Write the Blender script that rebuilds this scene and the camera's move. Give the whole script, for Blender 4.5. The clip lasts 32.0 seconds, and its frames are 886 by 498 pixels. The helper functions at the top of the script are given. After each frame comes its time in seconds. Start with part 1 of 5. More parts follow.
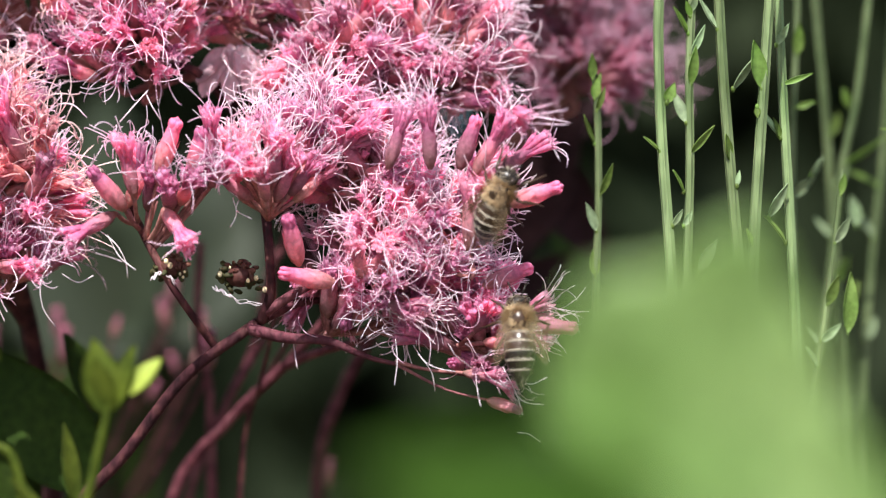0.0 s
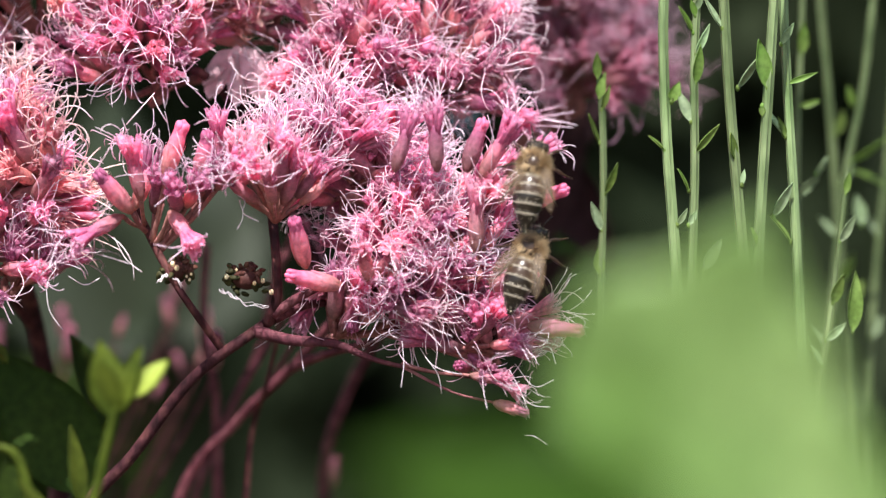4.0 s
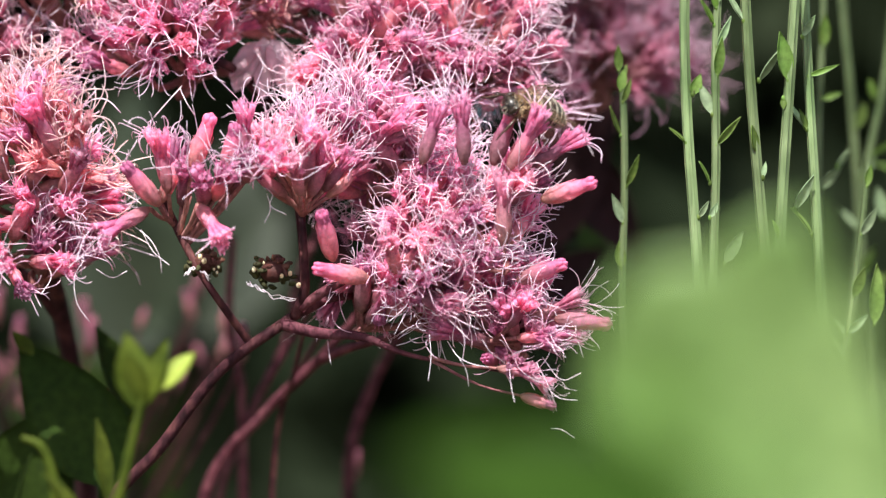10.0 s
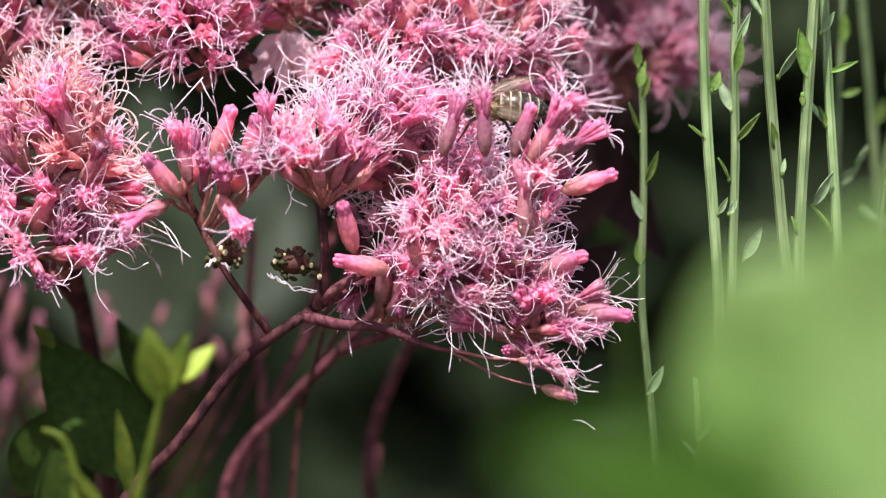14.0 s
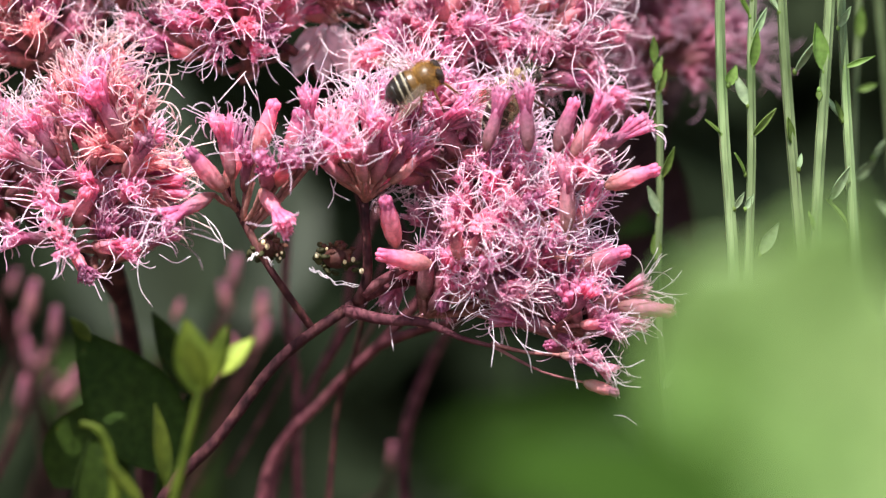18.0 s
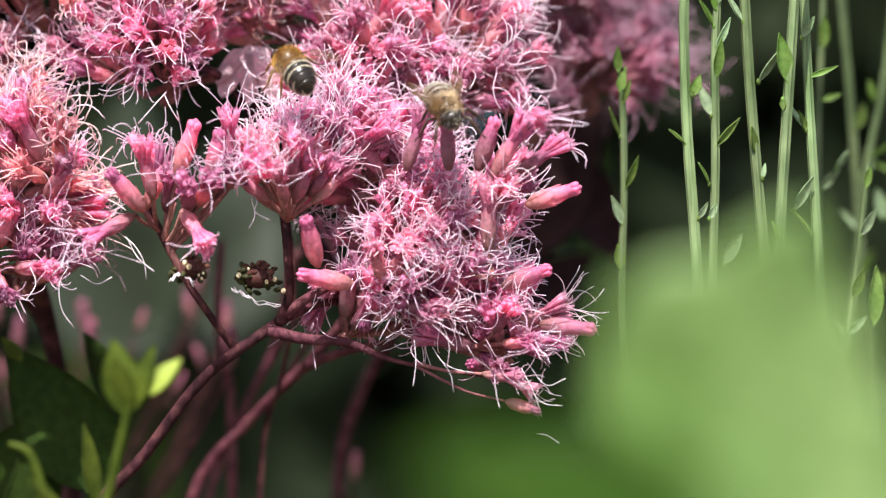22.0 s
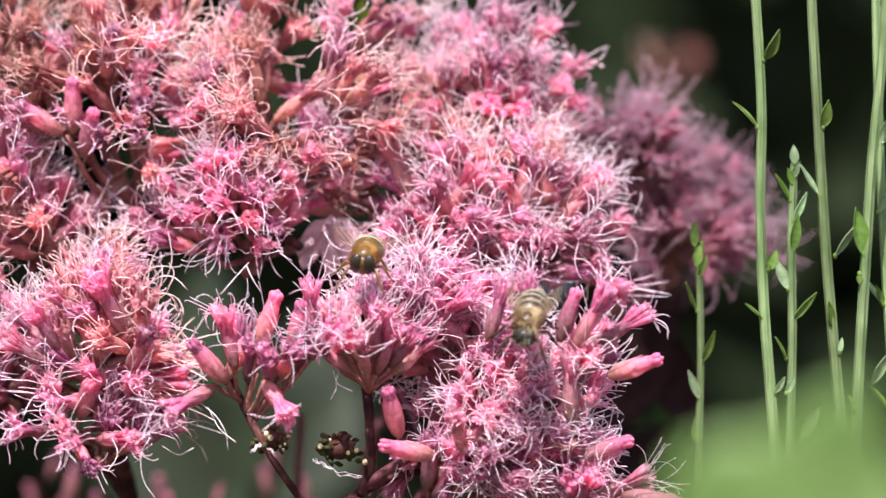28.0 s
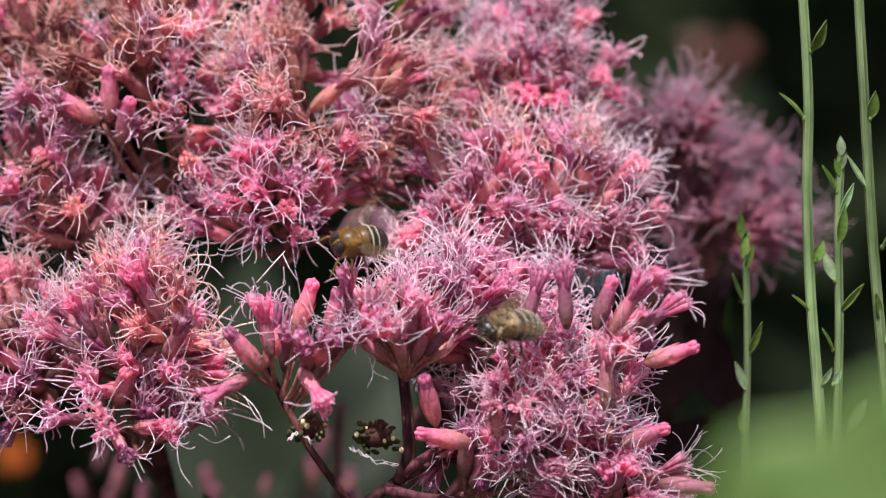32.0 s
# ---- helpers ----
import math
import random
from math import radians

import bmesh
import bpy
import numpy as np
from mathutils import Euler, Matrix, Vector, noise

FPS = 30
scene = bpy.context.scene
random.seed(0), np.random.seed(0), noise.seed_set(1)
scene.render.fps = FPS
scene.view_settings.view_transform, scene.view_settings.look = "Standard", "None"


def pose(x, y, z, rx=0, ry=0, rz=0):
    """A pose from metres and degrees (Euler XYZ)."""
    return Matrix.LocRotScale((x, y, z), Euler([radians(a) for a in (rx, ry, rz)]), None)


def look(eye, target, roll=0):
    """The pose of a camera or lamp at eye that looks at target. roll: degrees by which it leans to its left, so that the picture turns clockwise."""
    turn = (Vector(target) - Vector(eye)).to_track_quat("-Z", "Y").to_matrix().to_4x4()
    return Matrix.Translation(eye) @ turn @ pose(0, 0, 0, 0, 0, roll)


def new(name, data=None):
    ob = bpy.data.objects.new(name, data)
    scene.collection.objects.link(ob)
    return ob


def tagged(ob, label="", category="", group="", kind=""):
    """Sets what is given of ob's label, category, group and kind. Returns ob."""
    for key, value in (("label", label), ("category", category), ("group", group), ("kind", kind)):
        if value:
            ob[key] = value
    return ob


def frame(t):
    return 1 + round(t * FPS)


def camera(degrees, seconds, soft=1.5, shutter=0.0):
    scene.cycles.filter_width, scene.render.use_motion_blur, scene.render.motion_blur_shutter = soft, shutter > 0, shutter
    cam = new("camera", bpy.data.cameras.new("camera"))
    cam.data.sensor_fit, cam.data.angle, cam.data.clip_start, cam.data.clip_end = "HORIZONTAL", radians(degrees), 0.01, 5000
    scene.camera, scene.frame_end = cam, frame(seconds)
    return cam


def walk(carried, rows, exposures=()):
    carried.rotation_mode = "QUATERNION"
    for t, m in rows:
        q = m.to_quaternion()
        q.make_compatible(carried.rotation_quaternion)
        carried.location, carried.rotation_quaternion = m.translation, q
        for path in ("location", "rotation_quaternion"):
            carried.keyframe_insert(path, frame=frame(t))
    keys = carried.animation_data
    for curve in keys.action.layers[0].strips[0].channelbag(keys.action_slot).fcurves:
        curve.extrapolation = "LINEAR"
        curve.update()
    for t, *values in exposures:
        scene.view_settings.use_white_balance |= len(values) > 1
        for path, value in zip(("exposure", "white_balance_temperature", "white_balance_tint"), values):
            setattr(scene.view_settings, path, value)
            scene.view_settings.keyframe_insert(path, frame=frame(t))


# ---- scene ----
cam = camera(11.935, 32.0, soft=1.25, shutter=0.4)
EYE = (0.0, -0.6, 1.2)
cam.data.dof.use_dof = True
cam.data.dof.focus_distance = 0.6
cam.data.dof.aperture_fstop = 10.5
cam.data.dof.aperture_blades = 0
# seconds, pan to the left and tilt upwards in degrees, of a camera on a tripod
PAN = [
    (0, 0, 0), (0.5, 0, 0), (1, 0, 0), (1.5, 0.0152, 0), (2, 0.0152, 0), (2.5, 0.0152, 0),
    (3, 0.0229, -0.0076), (3.5, 0.0457, -0.0076), (5.5, 0.1143, -0.0458), (6, 0.1371, -0.0305), (6.5, 0.1523, -0.0458), (7, 0.1752, -0.0687),
    (7.5, 0.1752, -0.0534), (8, 0.198, -0.0534), (8.5, 0.2666, -0.0763), (9, 0.3275, -0.0915), (9.5, 0.3046, -0.0915), (10, 0.3503, -0.1144),
    (10.5, 0.396, -0.1221), (11, 0.4797, -0.1373), (11.5, 0.4797, -0.1373), (12, 0.4645, -0.1221), (12.5, 0.5254, -0.1373), (13, 0.4797, -0.1373),
    (13.5, 0.5634, -0.1602), (14, 0.6091, -0.1602), (14.5, 0.7156, -0.1983), (16.5, 0.9133, -0.2517), (17, 0.784, -0.2212), (17.5, 0.9133, -0.2517),
    (18, 0.8297, -0.2288), (18.5, 0.7004, -0.1983), (19, 0.784, -0.2212), (19.5, 0.6623, -0.1755), (20, 0.5406, -0.1449), (20.5, 0.5939, -0.1755),
    (21, 0.4417, -0.1221), (21.5, 0.4569, -0.1221), (22, 0.3427, -0.0992), (22.5, 0.396, -0.0992), (23, 0.3503, -0.0458), (23.5, 0.3731, -0.0763),
    (24, 0.3884, -0.0687), (24.5, 0.396, -0.0687), (26.5, 0.2437, 0.1068), (27, 0.3122, 0.8014), (27.5, 0.8525, 1.443), (28, 1.3768, 2.2604),
    (28.5, 1.9687, 2.3291), (29, 2.1051, 2.1687), (29.5, 2.0824, 2.1458), (30, 2.1203, 2.1305), (30.5, 2.0521, 2.1228), (31, 2.0369, 2.1305),
    (31.5, 2.0142, 2.1458), (32, 2.0066, 2.1458),
]

walk(cam, [(t, pose(*EYE, 90 + tilt, 0, pan)) for t, pan, tilt in PAN], [(0, 0.56), (9, 0.56), (17, 0.63), (20, 0.6), (28, 0.55), (29, 0.2), (30, 0.02), (32, -0.02)])

# ---- light ----
SUN_HEIGHT, SUN_TURN = 56, -10      # degrees above the horizon; to the right of the line behind the camera
world = bpy.data.worlds.new("world")
scene.world = world
world.use_nodes = True
wn = world.node_tree
sky = wn.nodes.new("ShaderNodeTexSky")
sky.sky_type = "NISHITA"
sky.sun_disc = False
sky.dust_density, sky.ozone_density = 2.0, 0.8
sky.sun_elevation = radians(SUN_HEIGHT)
sky.sun_rotation = radians(180 - SUN_TURN)
wn.nodes["Background"].inputs[1].default_value = 0.125
wn.links.new(sky.outputs[0], wn.nodes["Background"].inputs[0])
sun = new("sun", bpy.data.lights.new("sun", "SUN"))
sun.data.energy, sun.data.angle, sun.data.color = 5.4, radians(0.5), (1.0, 0.97, 0.95)
se, st = radians(SUN_HEIGHT), radians(SUN_TURN)
sun.matrix_world = look((math.cos(se) * math.sin(st) * 5, -math.cos(se) * math.cos(st) * 5, math.sin(se) * 5), (0, 0, 0))


# ---- materials ----
def material(name, colours, rough=0.5, grain=2000.0, bump=0.15, translucent=0.0, spread=0.12, along=None, spec=0.3, coarse=150.0, stretch=1.0, contrast=0.3):
    """A surface of two or three colours that vary by fine grain, by larger patches and from piece to piece. along: (z0, z1), metres, runs the colours up the piece; stretch below 1 draws the grain out upwards."""
    m = bpy.data.materials.new(name)
    m.use_nodes = True
    n, l = m.node_tree.nodes, m.node_tree.links
    b, out = n["Principled BSDF"], n["Material Output"]
    co = n.new("ShaderNodeTexCoord")
    fine = n.new("ShaderNodeTexNoise")
    fine.inputs["Scale"].default_value = grain
    fine.inputs["Detail"].default_value = 3
    long = n.new("ShaderNodeMapping")
    long.inputs["Scale"].default_value = (1, 1, stretch)
    l.new(co.outputs["Object"], long.inputs["Vector"])
    l.new(long.outputs["Vector"], fine.inputs["Vector"])
    big = n.new("ShaderNodeTexNoise")
    big.inputs["Scale"].default_value = coarse
    l.new(co.outputs["Object"], big.inputs["Vector"])
    ramp = n.new("ShaderNodeValToRGB")
    e = ramp.color_ramp.elements
    while len(e) < len(colours):
        e.new(0.5)
    for i, c in enumerate(colours):
        e[i].position = (i / (len(colours) - 1)) if along else 0.3 + 0.4 * i / (len(colours) - 1)
        e[i].color = (*c, 1)
    if along:
        sep = n.new("ShaderNodeSeparateXYZ")
        l.new(co.outputs["Object"], sep.inputs[0])
        mr = n.new("ShaderNodeMapRange")
        mr.inputs["From Min"].default_value, mr.inputs["From Max"].default_value = along
        l.new(sep.outputs["Z"], mr.inputs["Value"])
        mix = n.new("ShaderNodeMath")
        mix.operation = "MULTIPLY_ADD"
        l.new(big.outputs["Fac"], mix.inputs[0])
        mix.inputs[1].default_value = 0.35
        sub = n.new("ShaderNodeMath")
        sub.operation = "SUBTRACT"
        l.new(mr.outputs["Result"], sub.inputs[0])
        sub.inputs[1].default_value = 0.17
        l.new(sub.outputs[0], mix.inputs[2])
        l.new(mix.outputs[0], ramp.inputs["Fac"])
    else:
        l.new(big.outputs["Fac"], ramp.inputs["Fac"])
    info = n.new("ShaderNodeObjectInfo")
    hsv = n.new("ShaderNodeHueSaturation")
    vary = n.new("ShaderNodeMapRange")
    vary.inputs["To Min"].default_value, vary.inputs["To Max"].default_value = 1 - spread * 1.6, 1 + spread * 1.6
    l.new(info.outputs["Random"], vary.inputs["Value"])
    grainy = n.new("ShaderNodeMapRange")
    grainy.inputs["From Min"].default_value, grainy.inputs["From Max"].default_value = 0.25, 0.75
    grainy.inputs["To Min"].default_value, grainy.inputs["To Max"].default_value = 1 - contrast, 1 + contrast
    l.new(fine.outputs["Fac"], grainy.inputs["Value"])
    mul = n.new("ShaderNodeMath")
    mul.operation = "MULTIPLY"
    l.new(vary.outputs["Result"], mul.inputs[0])
    l.new(grainy.outputs["Result"], mul.inputs[1])
    l.new(mul.outputs[0], hsv.inputs["Value"])
    hue = n.new("ShaderNodeMapRange")
    hue.inputs["To Min"].default_value, hue.inputs["To Max"].default_value = 0.5 - spread * 0.05, 0.5 + spread * 0.05
    l.new(info.outputs["Random"], hue.inputs["Value"])
    l.new(hue.outputs["Result"], hsv.inputs["Hue"])
    l.new(ramp.outputs["Color"], hsv.inputs["Color"])
    l.new(hsv.outputs["Color"], b.inputs["Base Color"])
    b.inputs["Roughness"].default_value = rough
    b.inputs["Specular IOR Level"].default_value = spec
    if bump:
        bn = n.new("ShaderNodeBump")
        bn.inputs["Strength"].default_value = bump
        bn.inputs["Distance"].default_value = 0.0003
        l.new(fine.outputs["Fac"], bn.inputs["Height"])
        l.new(bn.outputs["Normal"], b.inputs["Normal"])
    if translucent:
        tr = n.new("ShaderNodeBsdfTranslucent")
        l.new(hsv.outputs["Color"], tr.inputs["Color"])
        ms = n.new("ShaderNodeMixShader")
        ms.inputs[0].default_value = translucent
        l.new(b.outputs[0], ms.inputs[1])
        l.new(tr.outputs[0], ms.inputs[2])
        l.new(ms.outputs[0], out.inputs["Surface"])
    return m


PALETTES = {
    "pink": dict(
        style=material("pink_style", [(0.91, 0.46, 0.65), (0.96, 0.80, 0.90), (0.96, 0.87, 0.93)], 0.45, 900, 0, 0.42, 0.10, (0.006, 0.016)),
        corolla=material("pink_corolla", [(0.70, 0.16, 0.33), (0.85, 0.29, 0.50), (0.95, 0.62, 0.79)], 0.45, 1500, 0.1, 0.5, 0.22, (0.005, 0.011)),
        bract=material("pink_bract", [(0.46, 0.22, 0.19), (0.79, 0.34, 0.43), (0.85, 0.20, 0.43)], 0.45, 1700, 0.4, 0.45, 0.25, (0.0, 0.0075), contrast=0.25, spec=0.3)),
    "rose": dict(
        style=material("rose_style", [(0.91, 0.49, 0.63), (0.96, 0.82, 0.88), (0.96, 0.88, 0.92)], 0.45, 900, 0, 0.42, 0.12, (0.006, 0.016)),
        corolla=material("rose_corolla", [(0.70, 0.20, 0.33), (0.85, 0.34, 0.49), (0.94, 0.64, 0.76)], 0.45, 1500, 0.1, 0.5, 0.22, (0.005, 0.011)),
        bract=material("rose_bract", [(0.47, 0.25, 0.20), (0.79, 0.39, 0.43), (0.82, 0.28, 0.42)], 0.45, 1700, 0.4, 0.45, 0.25, (0.0, 0.0075), contrast=0.25, spec=0.3)),
    "salmon": dict(
        style=material("faded_style", [(0.88, 0.44, 0.46), (0.95, 0.70, 0.69), (0.96, 0.84, 0.82)], 0.5, 900, 0, 0.3, 0.16, (0.006, 0.016)),
        corolla=material("faded_corolla", [(0.71, 0.20, 0.25), (0.83, 0.33, 0.38), (0.89, 0.54, 0.57)], 0.6, 1500, 0.1, 0.4, 0.2, (0.005, 0.011)),
        bract=material("faded_bract", [(0.50, 0.25, 0.20), (0.73, 0.33, 0.33), (0.77, 0.31, 0.35)], 0.6, 1800, 0.2, 0.35, 0.2, (0.0, 0.007))),
    # brown of withered heads, which also puts shade into the upper-left clusters
    "withered": dict(
        style=material("withered_style", [(0.56, 0.22, 0.20), (0.72, 0.40, 0.36), (0.80, 0.56, 0.50)], 0.55, 900, 0, 0.2, 0.2, (0.006, 0.016)),
        corolla=material("withered_corolla", [(0.36, 0.10, 0.10), (0.47, 0.16, 0.15), (0.56, 0.27, 0.24)], 0.6, 1500, 0.1, 0.2, 0.2, (0.005, 0.011)),
        bract=material("withered_bract", [(0.24, 0.12, 0.09), (0.38, 0.15, 0.13), (0.44, 0.18, 0.16)], 0.6, 1800, 0.2, 0.15, 0.2, (0.0, 0.007))),
    # mauve set dark: the rear clusters' half shade is in these colours
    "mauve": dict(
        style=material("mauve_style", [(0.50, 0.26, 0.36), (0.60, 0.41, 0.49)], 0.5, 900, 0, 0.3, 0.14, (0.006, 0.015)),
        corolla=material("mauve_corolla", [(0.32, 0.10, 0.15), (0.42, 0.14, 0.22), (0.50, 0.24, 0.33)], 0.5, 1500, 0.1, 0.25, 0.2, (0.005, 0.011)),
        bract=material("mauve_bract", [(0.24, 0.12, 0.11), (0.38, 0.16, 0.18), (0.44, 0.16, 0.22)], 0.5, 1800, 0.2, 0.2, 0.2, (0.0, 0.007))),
}
RED_STEM = material("red_stem", [(0.024, 0.008, 0.010), (0.058, 0.018, 0.022), (0.12, 0.044, 0.042)], 0.7, 1500, 0.9, 0, 0.1, coarse=350, stretch=0.35, contrast=0.5, spec=0.15)
PINK_STEM = material("pink_stem", [(0.065, 0.018, 0.024), (0.14, 0.042, 0.054), (0.22, 0.080, 0.09)], 0.7, 1500, 0.9, 0, 0.1, coarse=350, stretch=0.35, contrast=0.5, spec=0.15)
STALK = material("flower_stalk", [(0.24, 0.08, 0.09), (0.40, 0.18, 0.16)], 0.6, 1500, 0.5, 0, 0.1, contrast=0.4, spec=0.2)
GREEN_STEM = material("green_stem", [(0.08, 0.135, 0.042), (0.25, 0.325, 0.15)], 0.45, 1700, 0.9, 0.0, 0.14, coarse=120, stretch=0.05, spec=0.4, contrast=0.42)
# darker copy of the stem green; on the far right stems it imitates shade
DULL_SHADED_STEM = material("dull_stem", [(0.055, 0.095, 0.03), (0.17, 0.22, 0.10)], 0.5, 1700, 0.9, 0.0, 0.14, coarse=120, stretch=0.05, spec=0.3, contrast=0.42)
STEM_LEAF = material("stem_leaf", [(0.11, 0.20, 0.032), (0.23, 0.335, 0.085)], 0.45, 1200, 0.2, 0.35, 0.22)
PALE_LEAF = material("pale_leaf", [(0.25, 0.36, 0.18), (0.36, 0.46, 0.27)], 0.45, 1200, 0.2, 0.3, 0.15)
# leaf mottling, with contrast that also imitates shading of the folds
BROAD_LEAF = material("broad_leaf", [(0.135, 0.245, 0.05), (0.19, 0.31, 0.088), (0.25, 0.365, 0.12)], 0.4, 500, 0.3, 0.35, 0.1, coarse=55)
# dark green, lowered further to carry the shade on the foot leaves
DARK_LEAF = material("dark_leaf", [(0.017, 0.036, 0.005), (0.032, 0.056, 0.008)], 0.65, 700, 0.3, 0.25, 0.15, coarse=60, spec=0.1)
OLIVE_LEAF = material("olive_leaf", [(0.055, 0.082, 0.009), (0.13, 0.165, 0.02)], 0.5, 900, 0.2, 0.4, 0.12, spec=0.15)
YOUNG_LEAF = material("young_leaf", [(0.30, 0.38, 0.05), (0.50, 0.58, 0.12)], 0.45, 900, 0.2, 0.4, 0.12)
# near-black red that imitates shade behind the front clusters
SHADE_LEAF = material("wine_leaf", [(0.022, 0.012, 0.013), (0.045, 0.022, 0.024)], 0.75, 700, 0.3, 0.1, 0.15, coarse=60, spec=0.05)
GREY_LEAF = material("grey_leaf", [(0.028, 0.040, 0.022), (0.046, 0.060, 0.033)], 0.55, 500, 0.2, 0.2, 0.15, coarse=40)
# green far below the broad leaf's, so the low leaf looks shaded
LOW_SHADED_LEAF = material("low_leaf", [(0.022, 0.058, 0.007), (0.036, 0.080, 0.010)], 0.8, 500, 0.3, 0.3, 0.1, coarse=40, spec=0.05)
ORANGE = material("orange_petal", [(0.75, 0.16, 0.02), (0.85, 0.26, 0.03)], 0.5, 600, 0.1, 0.3, 0.1)
BLUE = material("blue_petal", [(0.045, 0.09, 0.12), (0.07, 0.13, 0.165)], 0.5, 600, 0.1, 0.3, 0.1)
PALE_PINK = material("pale_pink_petal", [(0.74, 0.48, 0.54), (0.84, 0.62, 0.67)], 0.5, 600, 0.1, 0.3, 0.1)
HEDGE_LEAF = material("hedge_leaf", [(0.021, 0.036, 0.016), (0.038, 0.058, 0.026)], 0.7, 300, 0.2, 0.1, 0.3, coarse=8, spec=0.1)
HEDGE_TWIG = material("hedge_twig", [(0.05, 0.035, 0.025), (0.09, 0.065, 0.045)], 0.8, 300, 0.4, 0, 0.2)
SEED = material("dry_seed", [(0.66, 0.50, 0.26), (0.82, 0.72, 0.48)], 0.6, 1800, 0.3, 0, 0.2)
DRY = material("dry_bract", [(0.085, 0.028, 0.022), (0.15, 0.060, 0.038)], 0.7, 1800, 0.4, 0, 0.2)
DRY_GREEN = material("dry_green_bract", [(0.030, 0.034, 0.010), (0.070, 0.065, 0.022)], 0.7, 1800, 0.4, 0, 0.2)
SOIL = material("soil", [(0.05, 0.035, 0.025), (0.09, 0.065, 0.045), (0.06, 0.075, 0.03)], 0.95, 80, 0.6, 0, 0, coarse=3)


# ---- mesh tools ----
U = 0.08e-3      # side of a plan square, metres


def spot(u, v, d=0.0):
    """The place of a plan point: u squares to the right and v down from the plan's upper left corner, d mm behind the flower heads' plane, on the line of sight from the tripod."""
    k = 1 + d / 600.0
    return Vector(((u - 784) * U * k, d * 0.001, 1.2 + (441 - v) * U * k))


class Shape:
    """Vertices and faces of one part."""
    def __init__(self):
        self.v, self.f = [], []

    def add(self, verts, faces):
        o = len(self.v)
        self.v += [tuple(p) for p in verts]
        self.f += [tuple(i + o for i in f) for f in faces]

    def tube(self, pts, radii, sides=6, flute=0.0, cap=True):
        pts = [Vector(p) for p in pts]
        verts, faces = [], []
        t = (pts[1] - pts[0]).normalized()
        a = t.orthogonal().normalized()
        for i, p in enumerate(pts):
            t = (pts[min(i + 1, len(pts) - 1)] - pts[max(i - 1, 0)]).normalized()
            a = (a - t * a.dot(t)).normalized()
            b = t.cross(a)
            for k in range(sides):
                w = 2 * math.pi * k / sides
                r = radii[i] * (1 - flute * (k % 2))
                verts.append(p + (a * math.cos(w) + b * math.sin(w)) * r)
        for i in range(len(pts) - 1):
            for k in range(sides):
                k2 = (k + 1) % sides
                faces.append((i * sides + k, i * sides + k2, (i + 1) * sides + k2, (i + 1) * sides + k))
        if cap:
            faces.append(tuple(range(sides))[::-1])
            faces.append(tuple((len(pts) - 1) * sides + k for k in range(sides)))
        self.add(verts, faces)

    def ball(self, c, r, rings=8, sides=10, m=None):
        verts, faces = [], []
        for i in range(rings + 1):
            a = math.pi * i / rings
            for k in range(sides):
                w = 2 * math.pi * k / sides
                p = Vector((r[0] * math.sin(a) * math.cos(w), r[1] * math.sin(a) * math.sin(w), r[2] * math.cos(a)))
                verts.append(Vector(c) + (m @ p if m else p))
        for i in range(rings):
            for k in range(sides):
                k2 = (k + 1) % sides
                faces.append((i * sides + k, (i + 1) * sides + k, (i + 1) * sides + k2, i * sides + k2))
        self.add(verts, faces)

    def leaf(self, length, width, m, thick=0.0003, bend=0.3, fold=0.25, nu=10, nv=4, tip=1.0, wave=0.0):
        """A leaf from its base at the origin of m along +x, with a folded midrib, its upper side towards +z."""
        verts, faces = [], []
        cols = 2 * nv + 1
        for side in (1, -1):
            for i in range(nu + 1):
                s = i / nu
                w = width * 0.5 * (math.sin(math.pi * min(1, s ** 0.8)) ** tip * 0.97 + 0.03)
                for j in range(-nv, nv + 1):
                    q = j / nv
                    x = length * s
                    y = w * q
                    z = -bend * length * s * s + fold * abs(y) - side * -0.5 * thick + wave * length * math.sin(s * 14 + q * 3) * abs(q)
                    verts.append(m @ Vector((x, y, z)))
        n = (nu + 1) * cols
        for i in range(nu):
            for j in range(cols - 1):
                a = i * cols + j
                faces.append((a, a + cols, a + cols + 1, a + 1))
                faces.append((n + a, n + a + 1, n + a + cols + 1, n + a + cols))
        rim = [i * cols for i in range(nu + 1)] + [nu * cols + j for j in range(1, cols)] + [i * cols + cols - 1 for i in range(nu - 1, -1, -1)] + [j for j in range(cols - 2, 0, -1)]
        for a, b in zip(rim, rim[1:] + rim[:1]):
            faces.append((a, b, n + b, n + a))
        self.add(verts, faces)

    def mesh(self, name, mat, smooth=True):
        me = bpy.data.meshes.new(name)
        me.from_pydata(self.v, [], self.f)
        me.materials.append(mat)
        if smooth:
            me.shade_smooth()
        return me


def part(name, shape, mat, parent, label="", smooth=True):
    me = shape if isinstance(shape, bpy.types.Mesh) else shape.mesh(name, mat, smooth)
    ob = new(name, me)
    ob.parent = parent
    if label:
        tagged(ob, label)
    return ob


